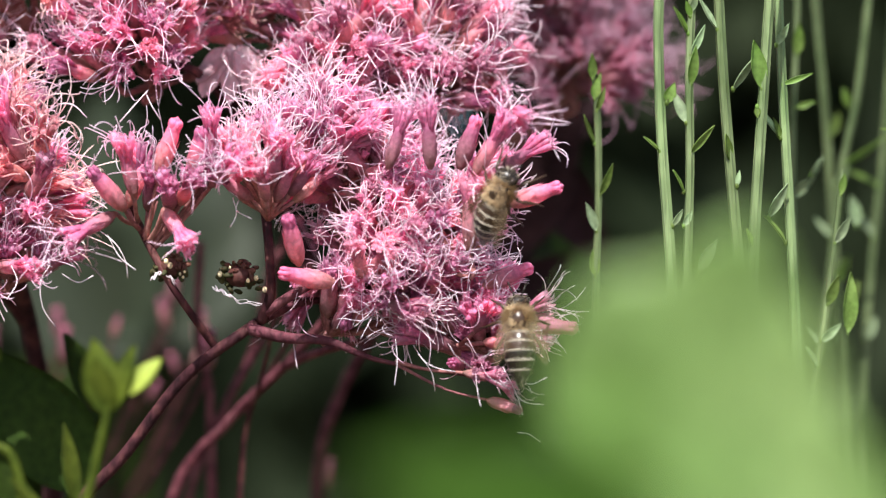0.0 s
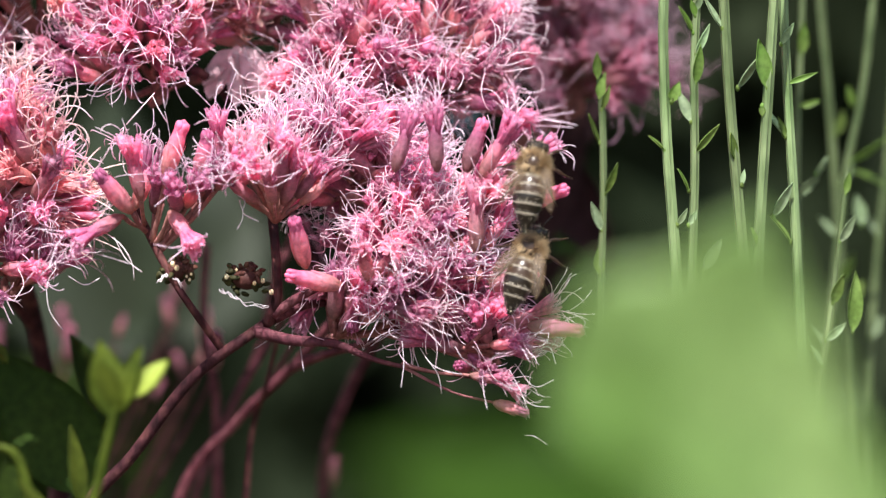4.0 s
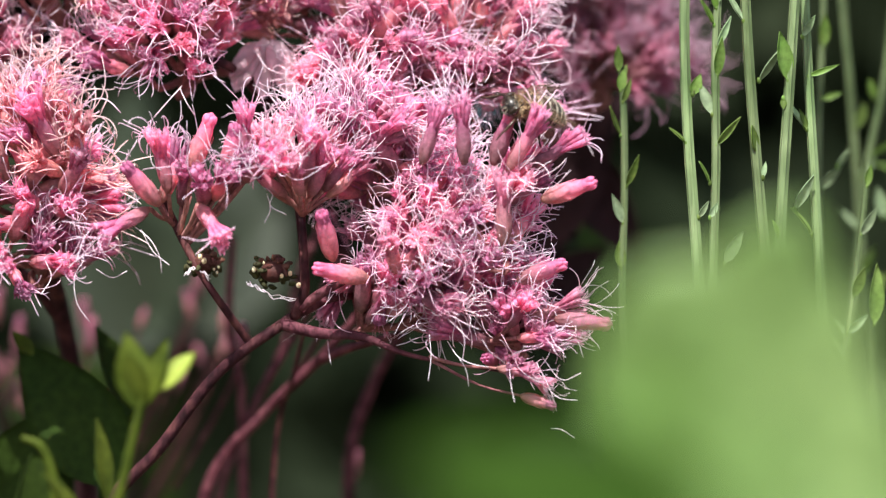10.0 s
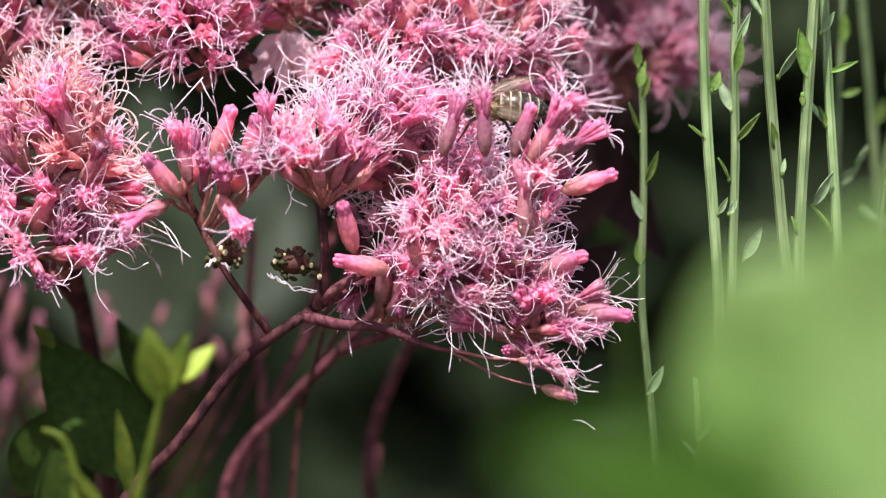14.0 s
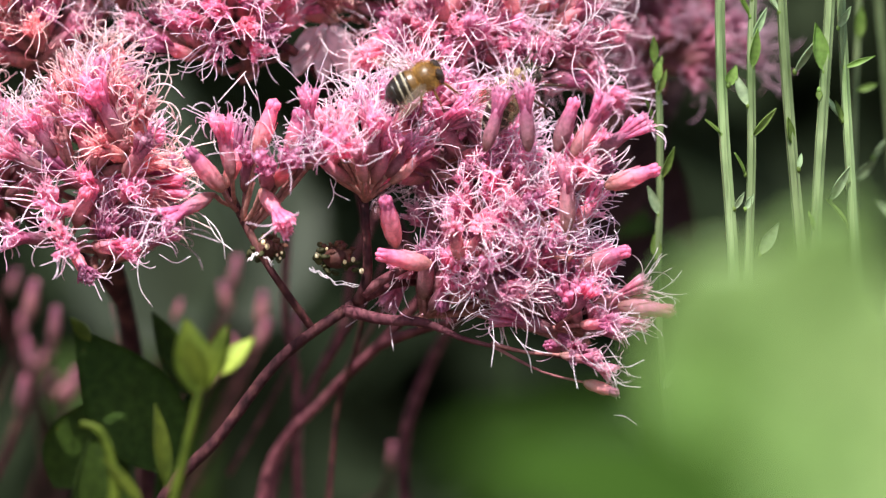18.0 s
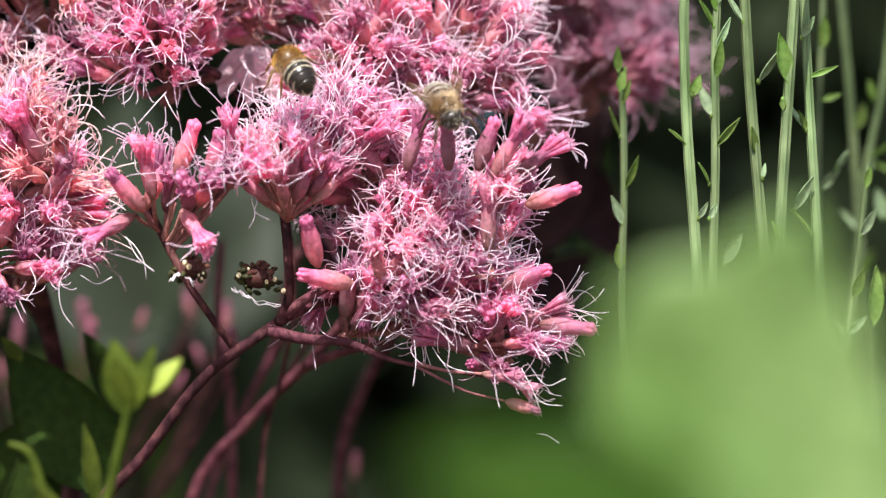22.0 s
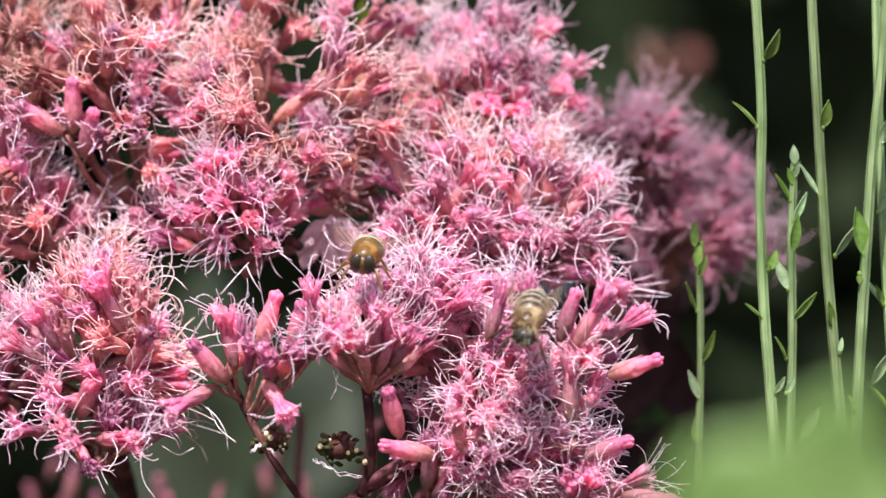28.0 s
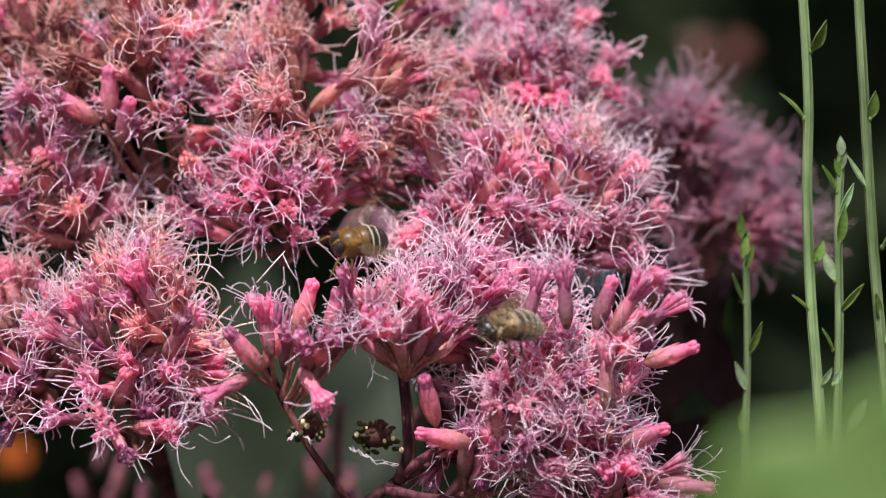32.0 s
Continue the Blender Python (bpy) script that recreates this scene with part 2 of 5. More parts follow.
def curve(points, n):
    """n + 1 places along a smooth line through the given points, which spreads its bends by the points' distances."""
    p = [Vector(q) for q in points]
    p = [p[0] * 2 - p[1]] + p + [p[-1] * 2 - p[-2]]
    out = []
    m = len(p) - 3
    for i in range(n + 1):
        s = min(i / n * m, m - 1e-6)
        k = int(s)
        a, c, d, e = p[k:k + 4]
        t1 = math.sqrt((c - a).length) + 1e-9
        t2 = t1 + math.sqrt((d - c).length) + 1e-9
        t3 = t2 + math.sqrt((e - d).length) + 1e-9
        t = t1 + (s - k) * (t2 - t1)
        q1, q2, q3 = a.lerp(c, t / t1), c.lerp(d, (t - t1) / (t2 - t1)), d.lerp(e, (t - t2) / (t3 - t2))
        r1, r2 = q1.lerp(q2, t / t2), q2.lerp(q3, (t - t1) / (t3 - t1))
        out.append(r1.lerp(r2, (t - t1) / (t2 - t1)))
    return out


def aim(at, axis, roll=0.0):
    """A pose at a place with its z axis along axis."""
    q = Vector(axis).to_track_quat("Z", "Y")
    return Matrix.Translation(at) @ q.to_matrix().to_4x4() @ Matrix.Rotation(roll, 4, "Z")


def leaf_pose(at, angle, toward=0.3, turn=0.0):
    """A leaf's pose: growing at angle degrees (0 to the right, 90 up), leaning towards the tripod, its upper side turned about its length."""
    x = Vector((math.cos(radians(angle)), -toward, math.sin(radians(angle)))).normalized()
    z = Vector((0, -1, 0.35))
    z = (z - x * z.dot(x)).normalized()
    y = z.cross(x)
    m = Matrix((x, y, z)).transposed().to_4x4()
    return Matrix.Translation(at) @ m @ Matrix.Rotation(radians(turn), 4, "X")


# ---- ground ----
g = Shape()
g.add([(-400, -400, 0), (400, -400, 0), (400, 400, 0), (-400, 400, 0)], [(0, 1, 2, 3)])
tagged(part("ground", g, SOIL, None), "dark garden soil with low weeds under the plants", "ground", kind="structure")

# ---- flower heads: one bundle of florets each, built in a few variants ----
rng = random.Random(4)


def bract_shape(r, closed=False):
    s = Shape()
    prof = [(0, 0.35), (0.8, 0.75), (2.2, 1.0), (4.2, 1.02), (5.8, 0.9), (6.6, 0.82)]
    if closed:
        prof = [(0, 0.4), (0.6, 0.85), (1.8, 1.2), (3.8, 1.3), (5.4, 1.2), (6.3, 1.05), (6.8, 0.8)]
    s.tube([(0, 0, z * 1e-3) for z, w in prof], [w * 0.9e-3 for z, w in prof], 8)
    for i in range(11):
        a = i * 2.4 + r.uniform(-0.2, 0.2)
        z0, ln, hw = (i / 11) * 3.0, r.uniform(2.6, 3.6), r.uniform(0.42, 0.55)
        verts = []
        for j in range(4):
            q = j / 3
            z = z0 + ln * q
            rad = np.interp(z, [z for z, w in prof], [w for z, w in prof]) * 0.9 + 0.10 + (0.06 + r.uniform(0, 0.08)) * q
            for sgn in (-1, 0, 1):
                w = a + sgn * hw * (1 - q ** 2.5)
                verts.append((rad * (1 if sgn == 0 else 0.96) * math.cos(w) * 1e-3, rad * (1 if sgn == 0 else 0.96) * math.sin(w) * 1e-3, z * 1e-3))
        s.add(verts, [(3 * j + k, 3 * j + k + 1, 3 * j + k + 4, 3 * j + k + 3) for j in range(3) for k in range(2)])
    return s


def floret_shapes(r, curl, length, count, share):
    """The corollas of one flower head, and the long forked styles that a share of them puts out."""
    tubes, threads = Shape(), Shape()
    for i in range(count):
        a = i * 2.39996 + r.uniform(-0.3, 0.3)
        lean = 0.04 + 0.30 * math.sqrt(i / count) * r.uniform(0.5, 1.2)
        out = Vector((math.cos(a), math.sin(a), 0))
        base = out * 0.42e-3 * math.sqrt((i + 0.5) / count) + Vector((0, 0, 4.6e-3))
        tip = base + (out * lean + Vector((0, 0, 1))) * r.uniform(3.0e-3, 5.2e-3)
        pts = [base, base.lerp(tip, 0.5), base.lerp(tip, 0.8), tip]
        tubes.tube(pts, [0.24e-3, 0.31e-3, 0.42e-3, 0.44e-3], 6)
        ax = (tip - base).normalized()
        o1 = ax.orthogonal().normalized()
        o2 = ax.cross(o1)
        for k in range(5):
            w = 2 * math.pi * k / 5 + r.uniform(-0.2, 0.2)
            e = o1 * math.cos(w) + o2 * math.sin(w)
            f = ax.cross(e)
            p = tip + e * 0.36e-3
            top = p + e * r.uniform(0.05e-3, 0.35e-3) + ax * r.uniform(0.3e-3, 0.75e-3)
            tubes.add([p - f * 0.22e-3, p + f * 0.22e-3, top.lerp(p, 0.4) + f * 0.16e-3, top, top.lerp(p, 0.4) - f * 0.16e-3], [(0, 1, 2, 3, 4)])
        if r.random() > share:
            continue
        for k in (-1, 1):
            d = (ax + o1 * k * r.uniform(0.15, 1.0) + o2 * r.uniform(-0.7, 0.7) + out * r.uniform(0, 0.5)).normalized()
            p = tip - ax * 0.4e-3
            ln = length * r.uniform(0.5, 1.25)
            # each thread bends in one smooth arc that tightens towards its end
            axis = d.cross(Vector((r.gauss(0, 1), r.gauss(0, 1), r.gauss(0, 1)))).normalized()
            arc = curl * r.uniform(0.1, 1.4)
            hook = r.uniform(0.3, 2.2)
            pts, rad = [p], [0.06e-3]
            n = 12
            for j in range(n):
                q = (j + 1) / n
                d = (Matrix.Rotation(arc / n * (1 + hook * (q - 0.5)), 3, axis) @ d).normalized()
                axis = (axis + Vector((r.gauss(0, 1), r.gauss(0, 1), r.gauss(0, 1))) * 0.45).normalized()
                p = p + d * ln / n
                pts.append(p)
                rad.append((0.050 + 0.024 * math.sin(min(1, q * 1.3) * 2.2)) * 1e-3 * (0.55 if j == n - 1 else 1))
            threads.tube(pts, rad, 5)
    return tubes, threads


BRACTS, TUFTS = {}, {}
for pal, mats in PALETTES.items():
    r = random.Random(11)
    BRACTS[pal] = [bract_shape(r).mesh("flower_head", mats["bract"]) for i in range(4)]
    BRACTS[pal + "_bud"] = [bract_shape(r, True).mesh("flower_bud", mats["bract"]) for i in range(3)]
    TUFTS[pal] = []
    for i in range(12):
        a, b = floret_shapes(r, (3.2, 2.3, 1.6)[i % 3] * (1.4 if pal in ("salmon", "withered") else 1.0), (5.6e-3, 6.8e-3, 4.6e-3)[i % 3], 9 + i % 4, (0.7, 0.88, 0.5, 0.65)[i % 4] * (1.2 if pal in ("salmon", "withered") else 1.0))
        TUFTS[pal].append((a.mesh("corolla", mats["corolla"]), b.mesh("style_tuft", mats["style"])))
KNOBS = {}
for pal, mats in PALETTES.items():
    s = Shape()
    s.ball((0, 0, 6.4e-3), (0.95e-3, 0.95e-3, 1.3e-3), 6, 10)
    for k in range(7):
        w, q = k * 1.047, 0.0 if k == 6 else 0.62e-3
        s.ball((q * math.cos(w), q * math.sin(w), 7.2e-3 + (0.35e-3 if k == 6 else 0)), (0.40e-3, 0.40e-3, 0.75e-3), 5, 7)
    KNOBS[pal] = s.mesh("corolla", mats["corolla"])


def flower_head(plant, base, tip, pal, size=1.0, bud=False):
    """One flower head on its plant, from its base towards tip."""
    axis = Vector(tip) - Vector(base)
    m = aim(Vector(base), axis, rng.uniform(0, 6.28)) @ Matrix.Diagonal((size, size, size, 1))
    if bud:
        head = part("flower_bud", rng.choice(BRACTS[pal + "_bud"]), None, plant)
        head.matrix_basis = plant.matrix_basis.inverted() @ m
        part("corolla", KNOBS[pal], None, head)
        return head
    head = part("flower_head", rng.choice(BRACTS[pal]), None, plant)
    head.matrix_basis = plant.matrix_basis.inverted() @ m
    c, t = rng.choice(TUFTS[pal])
    part("corolla", c, None, head)
    part("style_tuft", t, None, head)
    return head


def umbel(plant, hub_p, way, n, palette, spread=0.6, buds=0.08, size=1.0, stalk=(1.6e-3, 5.6e-3)):
    """n flower heads that spread from one point of the plant, like the ribs of an umbrella round the direction way."""
    inv = plant.matrix_basis.inverted()
    stalks = Shape()
    axes = []
    for i in range(n):
        best, gap = None, -1
        for k in range(8):
            a = (way + Vector((rng.gauss(0, 1), rng.gauss(0, 1), rng.gauss(0, 1))).normalized() * spread * rng.uniform(0.3, 1.25)).normalized()
            d = min([(a - o).length for o in axes], default=9)
            if d > gap:
                best, gap = a, d
        axes.append(best)
        grow = size * rng.uniform(0.85, 1.15)
        base = hub_p + best * rng.uniform(*stalk)
        turn = (best + Vector((rng.gauss(0, 0.12), rng.gauss(0, 0.12), rng.gauss(0, 0.12) + 0.08))).normalized()
        tip = base + turn * 9e-3
        flower_head(plant, base, tip, palette(*plan(tip)), grow, rng.random() < buds)
        stalks.tube([hub_p - way * 0.4e-3, hub_p.lerp(base, 0.6), base + turn * 0.4e-3], [0.4e-3, 0.33e-3, 0.38e-3], 5)
    stalks.v = [tuple(inv @ Vector(p)) for p in stalks.v]
    tagged(part("stalk_spray", stalks, STALK, plant, "thin reddish flower stalks"), kind="stuff")


def plan(p):
    """The plan point of a place."""
    k = 1 + p.y / 0.6
    return 784 + p.x / k / U, 441 - (p.z - 1.2) / k / U


def corymb(plant, hub, centre, rad, n, palette, low=-0.5, back=0.45, lean=0.25, each=9):
    """A domed cluster of about n flower heads in umbels round centre, whose stalks run together at the hub; rad: its half sizes in squares, squares and mm. palette(u, v): the colours at a place."""
    hub_p = spot(*hub)
    inv = plant.matrix_basis.inverted()
    spots = []
    for i in range(max(1, round(n / each))):
        best, gap = None, -1
        for k in range(14):
            while True:
                q = Vector((rng.gauss(0, 1), rng.gauss(0, 1), rng.gauss(0, 1))).normalized()
                if q.y < back and q.z > low:
                    break
            q *= rng.uniform(0.75, 1.0)
            d = min([(q - o).length for o in spots], default=9)
            if d > gap:
                best, gap = q, d
        spots.append(best)
    for q in spots:
        p = spot(centre[0] + q.x * rad[0], centre[1] - q.z * rad[1], centre[2] + q.y * rad[2])
        way = ((p - hub_p).normalized() * 0.6 + q * 0.6 + Vector((rng.gauss(0, 0.2), rng.gauss(0, 0.2), rng.gauss(0, 0.2) + lean))).normalized()
        size = rng.uniform(0.88, 1.1)
        foot = p - way * 11.5e-3 * size
        umbel(plant, foot, way, each + rng.randint(-2, 2), palette, rng.uniform(0.55, 0.8), 0.07, size)
        s = Shape()
        s.tube([inv @ v for v in curve([hub_p, hub_p.lerp(foot, 0.5) + Vector((rng.gauss(0, 1e-3), rng.gauss(0, 1e-3), -0.6e-3)), foot - way * 2e-3, foot], 8)], list(np.linspace(0.62e-3, 0.45e-3, 9)), 6)
        part("flower_stalk", s, STALK, plant)


def branch(plant, name, points, radii, mat=None, n=24, sides=10):
    s = Shape()
    inv = plant.matrix_basis.inverted()
    pts = curve([inv @ Vector(p) for p in points], n)
    s.tube(pts, list(np.interp(np.linspace(0, 1, n + 1), np.linspace(0, 1, len(radii)), radii)), sides)
    return part(name, s, mat or RED_STEM, plant)


def new_plant(at, label, category="flowering plant", group="flowering plants", name="joe_pye_weed"):
    ob = tagged(new(name), label, category, group)
    ob.matrix_basis = Matrix.Translation(at)
    return ob


def pink(u, v):
    return "pink" if rng.random() < 0.68 else "rose"


def left_mix(u, v):
    return "salmon" if (v < 270 and rng.random() < 0.5) or rng.random() < 0.2 else rng.choice(["pink", "rose", "pink"])


def top_mix(u, v):
    # mostly brown at the upper left, where the colour also stands for shade
    if rng.random() < (0.6 if v < -150 and u < 100 else 0.2):
        return "withered"
    return "salmon" if rng.random() < 0.6 else rng.choice(["rose", "rose", "pink"])


def warm_mix(u, v):
    return "salmon" if rng.random() < (0.45 if v < -20 else 0.04) else rng.choice(["rose", "rose", "pink"])


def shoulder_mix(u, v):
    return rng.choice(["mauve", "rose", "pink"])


def old_mix(u, v):
    return "withered"


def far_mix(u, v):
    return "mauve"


# the front plant, with its bent dark red stem
front = new_plant((-0.10, 0.03, 0.0), "tall flowering plant with pink thread-like flower clusters and dark red stems")
branch(front, "stem", [(-0.10, 0.03, 0), (-0.095, 0.028, 0.5), (-0.075, 0.02, 1.0), spot(100, 960, 12), spot(225, 800, 9), spot(330, 665, 6), spot(440, 582, 4), spot(520, 530, 12), spot(600, 470, 25)], [6e-3, 5e-3, 2.2e-3, 1.0e-3, 0.86e-3, 0.82e-3, 0.82e-3, 0.75e-3, 0.65e-3], n=60)
branch(front, "side_branch", [spot(462, 568, 4), spot(478, 525, 2), spot(476, 440, 1), spot(470, 372, 2)], [0.85e-3, 0.75e-3, 0.65e-3, 0.75e-3])
branch(front, "side_branch", [spot(384, 618, 5), spot(345, 565, 2), spot(300, 500, 0), spot(262, 430, 2), spot(228, 360, 4)], [0.6e-3, 0.55e-3, 0.5e-3, 0.6e-3, 0.5e-3])
branch(front, "side_branch", [spot(440, 582, 4), spot(505, 598, 2), spot(580, 604, 1), spot(650, 632, 1), spot(730, 650, 4), spot(850, 668, 6)], [0.9e-3, 0.82e-3, 0.65e-3, 0.38e-3, 0.26e-3, 0.2e-3], PINK_STEM)
branch(front, "side_branch", [spot(472, 552, 3), spot(520, 520, 1), spot(560, 498, 3), spot(620, 450, 12)], [0.75e-3, 0.7e-3, 0.65e-3, 0.5e-3], PINK_STEM)
branch(front, "side_branch", [spot(476, 560, 6), spot(530, 536, 5), spot(580, 530, 8), spot(650, 500, 14)], [0.7e-3, 0.6e-3, 0.5e-3, 0.4e-3], PINK_STEM)
umbel(front, spot(475, 384, 1), Vector((0.1, -0.18, 1)).normalized(), 20, pink, 0.72, 0.05, 0.92, (3.0e-3, 5.8e-3))
umbel(front, spot(500, 330, 5), Vector((0.25, -0.1, 1)).normalized(), 10, pink, 0.6, 0.05)
umbel(front, spot(560, 300, 6), Vector((0.3, -0.2, 1)).normalized(), 11, pink, 0.7, 0.05)
corymb(front, (590, 430, 14), (655, 252, 8), (82, 62, 7), 26, pink)
corymb(front, (620, 500, 14), (735, 390, 4), (135, 90, 8), 54, pink)
corymb(front, (580, 590, 8), (715, 505, 0), (110, 75, 7), 40, pink, low=-0.75, lean=0.0)
corymb(front, (690, 450, 10), (860, 330, 2), (70, 60, 6), 14, pink, each=7)
corymb(front, (650, 580, 6), (814, 492, 2), (55, 50, 6), 16, pink, low=-0.35, lean=0.15, each=8)
corymb(front, (800, 605, 4), (892, 592, 0), (48, 46, 5), 13, pink, low=-0.6, lean=0.0, each=6)

for b0, t0, bud in (((838, 310, -6), (886, 232, -8), 0), ((812, 300, -4), (836, 232, -5), 1), ((762, 300, -6), (758, 222, -7), 0), ((686, 300, -5), (708, 228, -6), 0),
                    ((898, 362, -5), (980, 334, -7), 1), ((872, 310, -2), (930, 272, -3), 0), ((856, 506, -3), (908, 486, -5), 1), ((922, 573, -5), (988, 579, -7), 1), 
                    ((280, 308, -4), (310, 222, -6), 1), ((238, 350, -3), (222, 272, -5), 0), ((290, 370, -3), (313, 404, -7), 0), ((205, 378, -3), (160, 402, -6), 0),
                    ((222, 372, -4), (190, 335, -6), 1), ((372, 302, -2), (375, 224, -4), 0), ((340, 322, -3), (352, 255, -5), 1), ((372, 330, -2), (398, 300, -6), 0), ((302, 368, 0), (296, 326, -9), 0), ((318, 362, -1), (338, 318, -7), 0), ((262, 372, 2), (268, 318, -3), 0), ((350, 350, 2), (362, 312, -2), 0), ((276, 356, 4), (250, 300, 4), 0), ((400, 326, 1), (428, 304, -4), 0), ((225, 368, 2), (246, 316, 2), 0), 
                    ((530, 470, -3), (520, 430, -5), 1), ((592, 502, -3), (522, 488, -6), 1)):
    flower_head(front, spot(*b0), spot(*t0), "pink", rng.uniform(0.95, 1.1), bool(bud))
for b0, t0, bud in (((862, 708, -3), (912, 724, -5), 1), ((820, 660, -3), (872, 668, -6), 0), ((850, 655, -2), (905, 690, -5), 0)):
    flower_head(front, spot(*b0), spot(*t0), "rose", 0.7, bool(bud))
branch(front, "bud_stalk", [spot(700, 644, 3), spot(790, 690, 0), spot(862, 708, -3)], [0.3e-3, 0.18e-3, 0.2e-3], STALK, 8, 6)
branch(front, "bud_stalk", [spot(700, 640, 3), spot(760, 655, 0), spot(820, 660, -3)], [0.35e-3, 0.22e-3, 0.22e-3], STALK, 8, 6)
for foot, base in (((258, 425, 2), (280, 308, -4)), ((250, 408, 3), (222, 372, -4)), ((246, 398, 3), (205, 378, -3)), ((244, 395, 3), (238, 350, -3)), ((262, 430, 2), (290, 370, -3)), ((264, 434, 2), (302, 368, 0)), ((266, 436, 2), (318, 362, -1)), ((256, 420, 2), (262, 372, 2)), ((268, 440, 2), (350, 350, 2)),
                   ((256, 420, 3), (276, 356, 4)), ((268, 440, 2), (340, 322, -3)), ((270, 442, 2), (372, 330, -2)), ((270, 442, 2), (372, 302, -2)), ((462, 372, 3), (400, 326, 1)), ((246, 400, 3), (225, 368, 2))):
    a, z = spot(*foot), spot(*base)
    branch(front, "bud_stalk", [a, a.lerp(z, 0.55) + Vector((0, 0, -0.5e-3)), z], [0.42e-3, 0.32e-3, 0.36e-3], STALK, 8, 6)


for line in (((404, 338, -4), (422, 352, -5), (418, 372, -6), (446, 388, -5)), ((412, 350, -4), (418, 380, -5), (408, 402, -5)), ((176, 408, -4), (205, 432, -6), (222, 462, -6), (226, 492, -5)), ((190, 415, -4), (212, 455, -6), (240, 478, -6)),
             ((88, 470, -3), (72, 498, -5), (76, 545, -5), (98, 578, -4)), ((20, 470, -3), (30, 500, -5), (12, 530, -5)), ((110, 485, -3), (140, 500, -5), (165, 488, -5)), ((732, 612, -3), (752, 640, -6), (775, 652, -6), (806, 658, -5)),
             ((748, 636, -5), (764, 660, -6), (770, 692, -5)), ((700, 600, -4), (703, 640, -5), (698, 682, -5)), ((916, 766, -3), (935, 768, -5), (956, 782, -4)), ((262, 160, -4), (242, 182, -6), (212, 216, -5)), ((258, 165, -4), (270, 190, -6), (284, 212, -5)),
             ((905, 690, -4), (930, 712, -6), (962, 716, -5)), ((900, 640, -4), (935, 680, -6), (968, 668, -5)), ((890, 650, -4), (915, 700, -6), (925, 735, -5)), ((930, 620, -4), (960, 610, -6), (972, 640, -5)), ((205, 250, -3), (210, 300, -6), (225, 310, -6))):
    branch(front, "loose_style", [spot(*p) for p in line], [0.06e-3, 0.07e-3, 0.09e-3], PALETTES["rose"]["style"], 12, 5)


def spent_cluster(u, v, d, wide, reds, seeds, wisp):
    """A withered flower cluster: a lump of brown and dark green bracts with a few pale seeds and a dried wisp. wide: its half size in squares; reds, seeds: where these sit, as parts of wide; wisp: the wisp's line."""
    s = Shape()
    s.ball(spot(u, v, d) - front.location, (wide * 0.55 * U, wide * 0.5 * U, wide * 0.42 * U), 7, 10)
    c = part("withered_head", s, DRY, front, "withered brown flower cluster with a few cream seeds")
    for i in range(46):
        q = Vector((rng.gauss(0, 1), rng.gauss(0, 1), rng.gauss(0, 1))).normalized() * rng.uniform(0.45, 1)
        p = spot(u + q.x * wide, v - q.z * wide * 0.68, d + q.y * 2.2) - front.location
        s = Shape()
        s.ball(p, (rng.uniform(0.3e-3, 0.55e-3), rng.uniform(0.3e-3, 0.5e-3), rng.uniform(0.5e-3, 0.8e-3)), 5, 6, Matrix.Rotation(rng.uniform(0, 3), 3, "X") @ Matrix.Rotation(rng.uniform(0, 3), 3, "Y"))
        part("withered_bract", s, DRY if (q.x - reds[0]) ** 2 + (q.z - reds[1]) ** 2 < 0.5 else DRY_GREEN, c)
    for x, z, r in seeds:
        s = Shape()
        s.ball(spot(u + x * wide, v - z * wide, d - 2.4) - front.location, (r * 1e-3, r * 1e-3, r * 1.25e-3), 6, 8)
        part("seed", s, SEED, c)
    for k in range(3):
        s = Shape()
        pts = curve([spot(a + rng.uniform(-3, 3), b + rng.uniform(-4, 4), d - 2) - front.location for a, b in wisp], 14)
        s.tube([p + Vector((0, 0, 0.25e-3 * math.sin(i * 1.7 + k))) for i, p in enumerate(pts)], [0.09e-3] * 8 + [0.05e-3] * 7, 5)
        part("dried_style", s, PALETTES["rose"]["style"], c)


spent_cluster(302, 474, 1, 40, (0.5, 0.5), ((-0.20, 0.28, 0.34), (-0.02, 0.1, 0.38), (0.42, -0.28, 0.2), (0.62, -0.18, 0.18), (0.55, -0.42, 0.2)), ((268, 494), (280, 484), (296, 488), (310, 500)))
spent_cluster(425, 490, 3, 46, (0.2, 0.6), ((-0.78, 0.1, 0.34), (0.3, -0.15, 0.28), (0.62, -0.06, 0.32), (-0.4, 0.35, 0.2), (0.95, -0.5, 0.36)), ((378, 510), (392, 516), (408, 524), (430, 536), (462, 536)))

# the upper plant, behind the front one
upper = new_plant((-0.02, 0.05, 0.0), "tall flowering plant with dense pink thread-like flower clusters")
branch(upper, "stem", [(-0.02, 0.05, 0), (-0.03, 0.05, 0.6), spot(300, 900, 45), spot(410, 740, 40), spot(520, 630, 34), spot(590, 540, 30), spot(620, 380, 24), spot(630, 240, 20)], [6e-3, 4e-3, 1.0e-3, 0.8e-3, 0.78e-3, 0.78e-3, 0.8e-3, 0.8e-3], PINK_STEM, n=44)
branch(upper, "side_branch", [spot(500, 650, 36), spot(560, 625, 28), spot(650, 600, 20)], [0.75e-3, 0.65e-3, 0.5e-3], PINK_STEM)
branch(upper, "side_branch", [spot(590, 540, 30), spot(480, 330, 28), spot(410, 190, 20), spot(330, 120, 16), spot(270, 130, 14)], [1e-3, 0.9e-3, 0.8e-3, 0.7e-3, 0.7e-3])
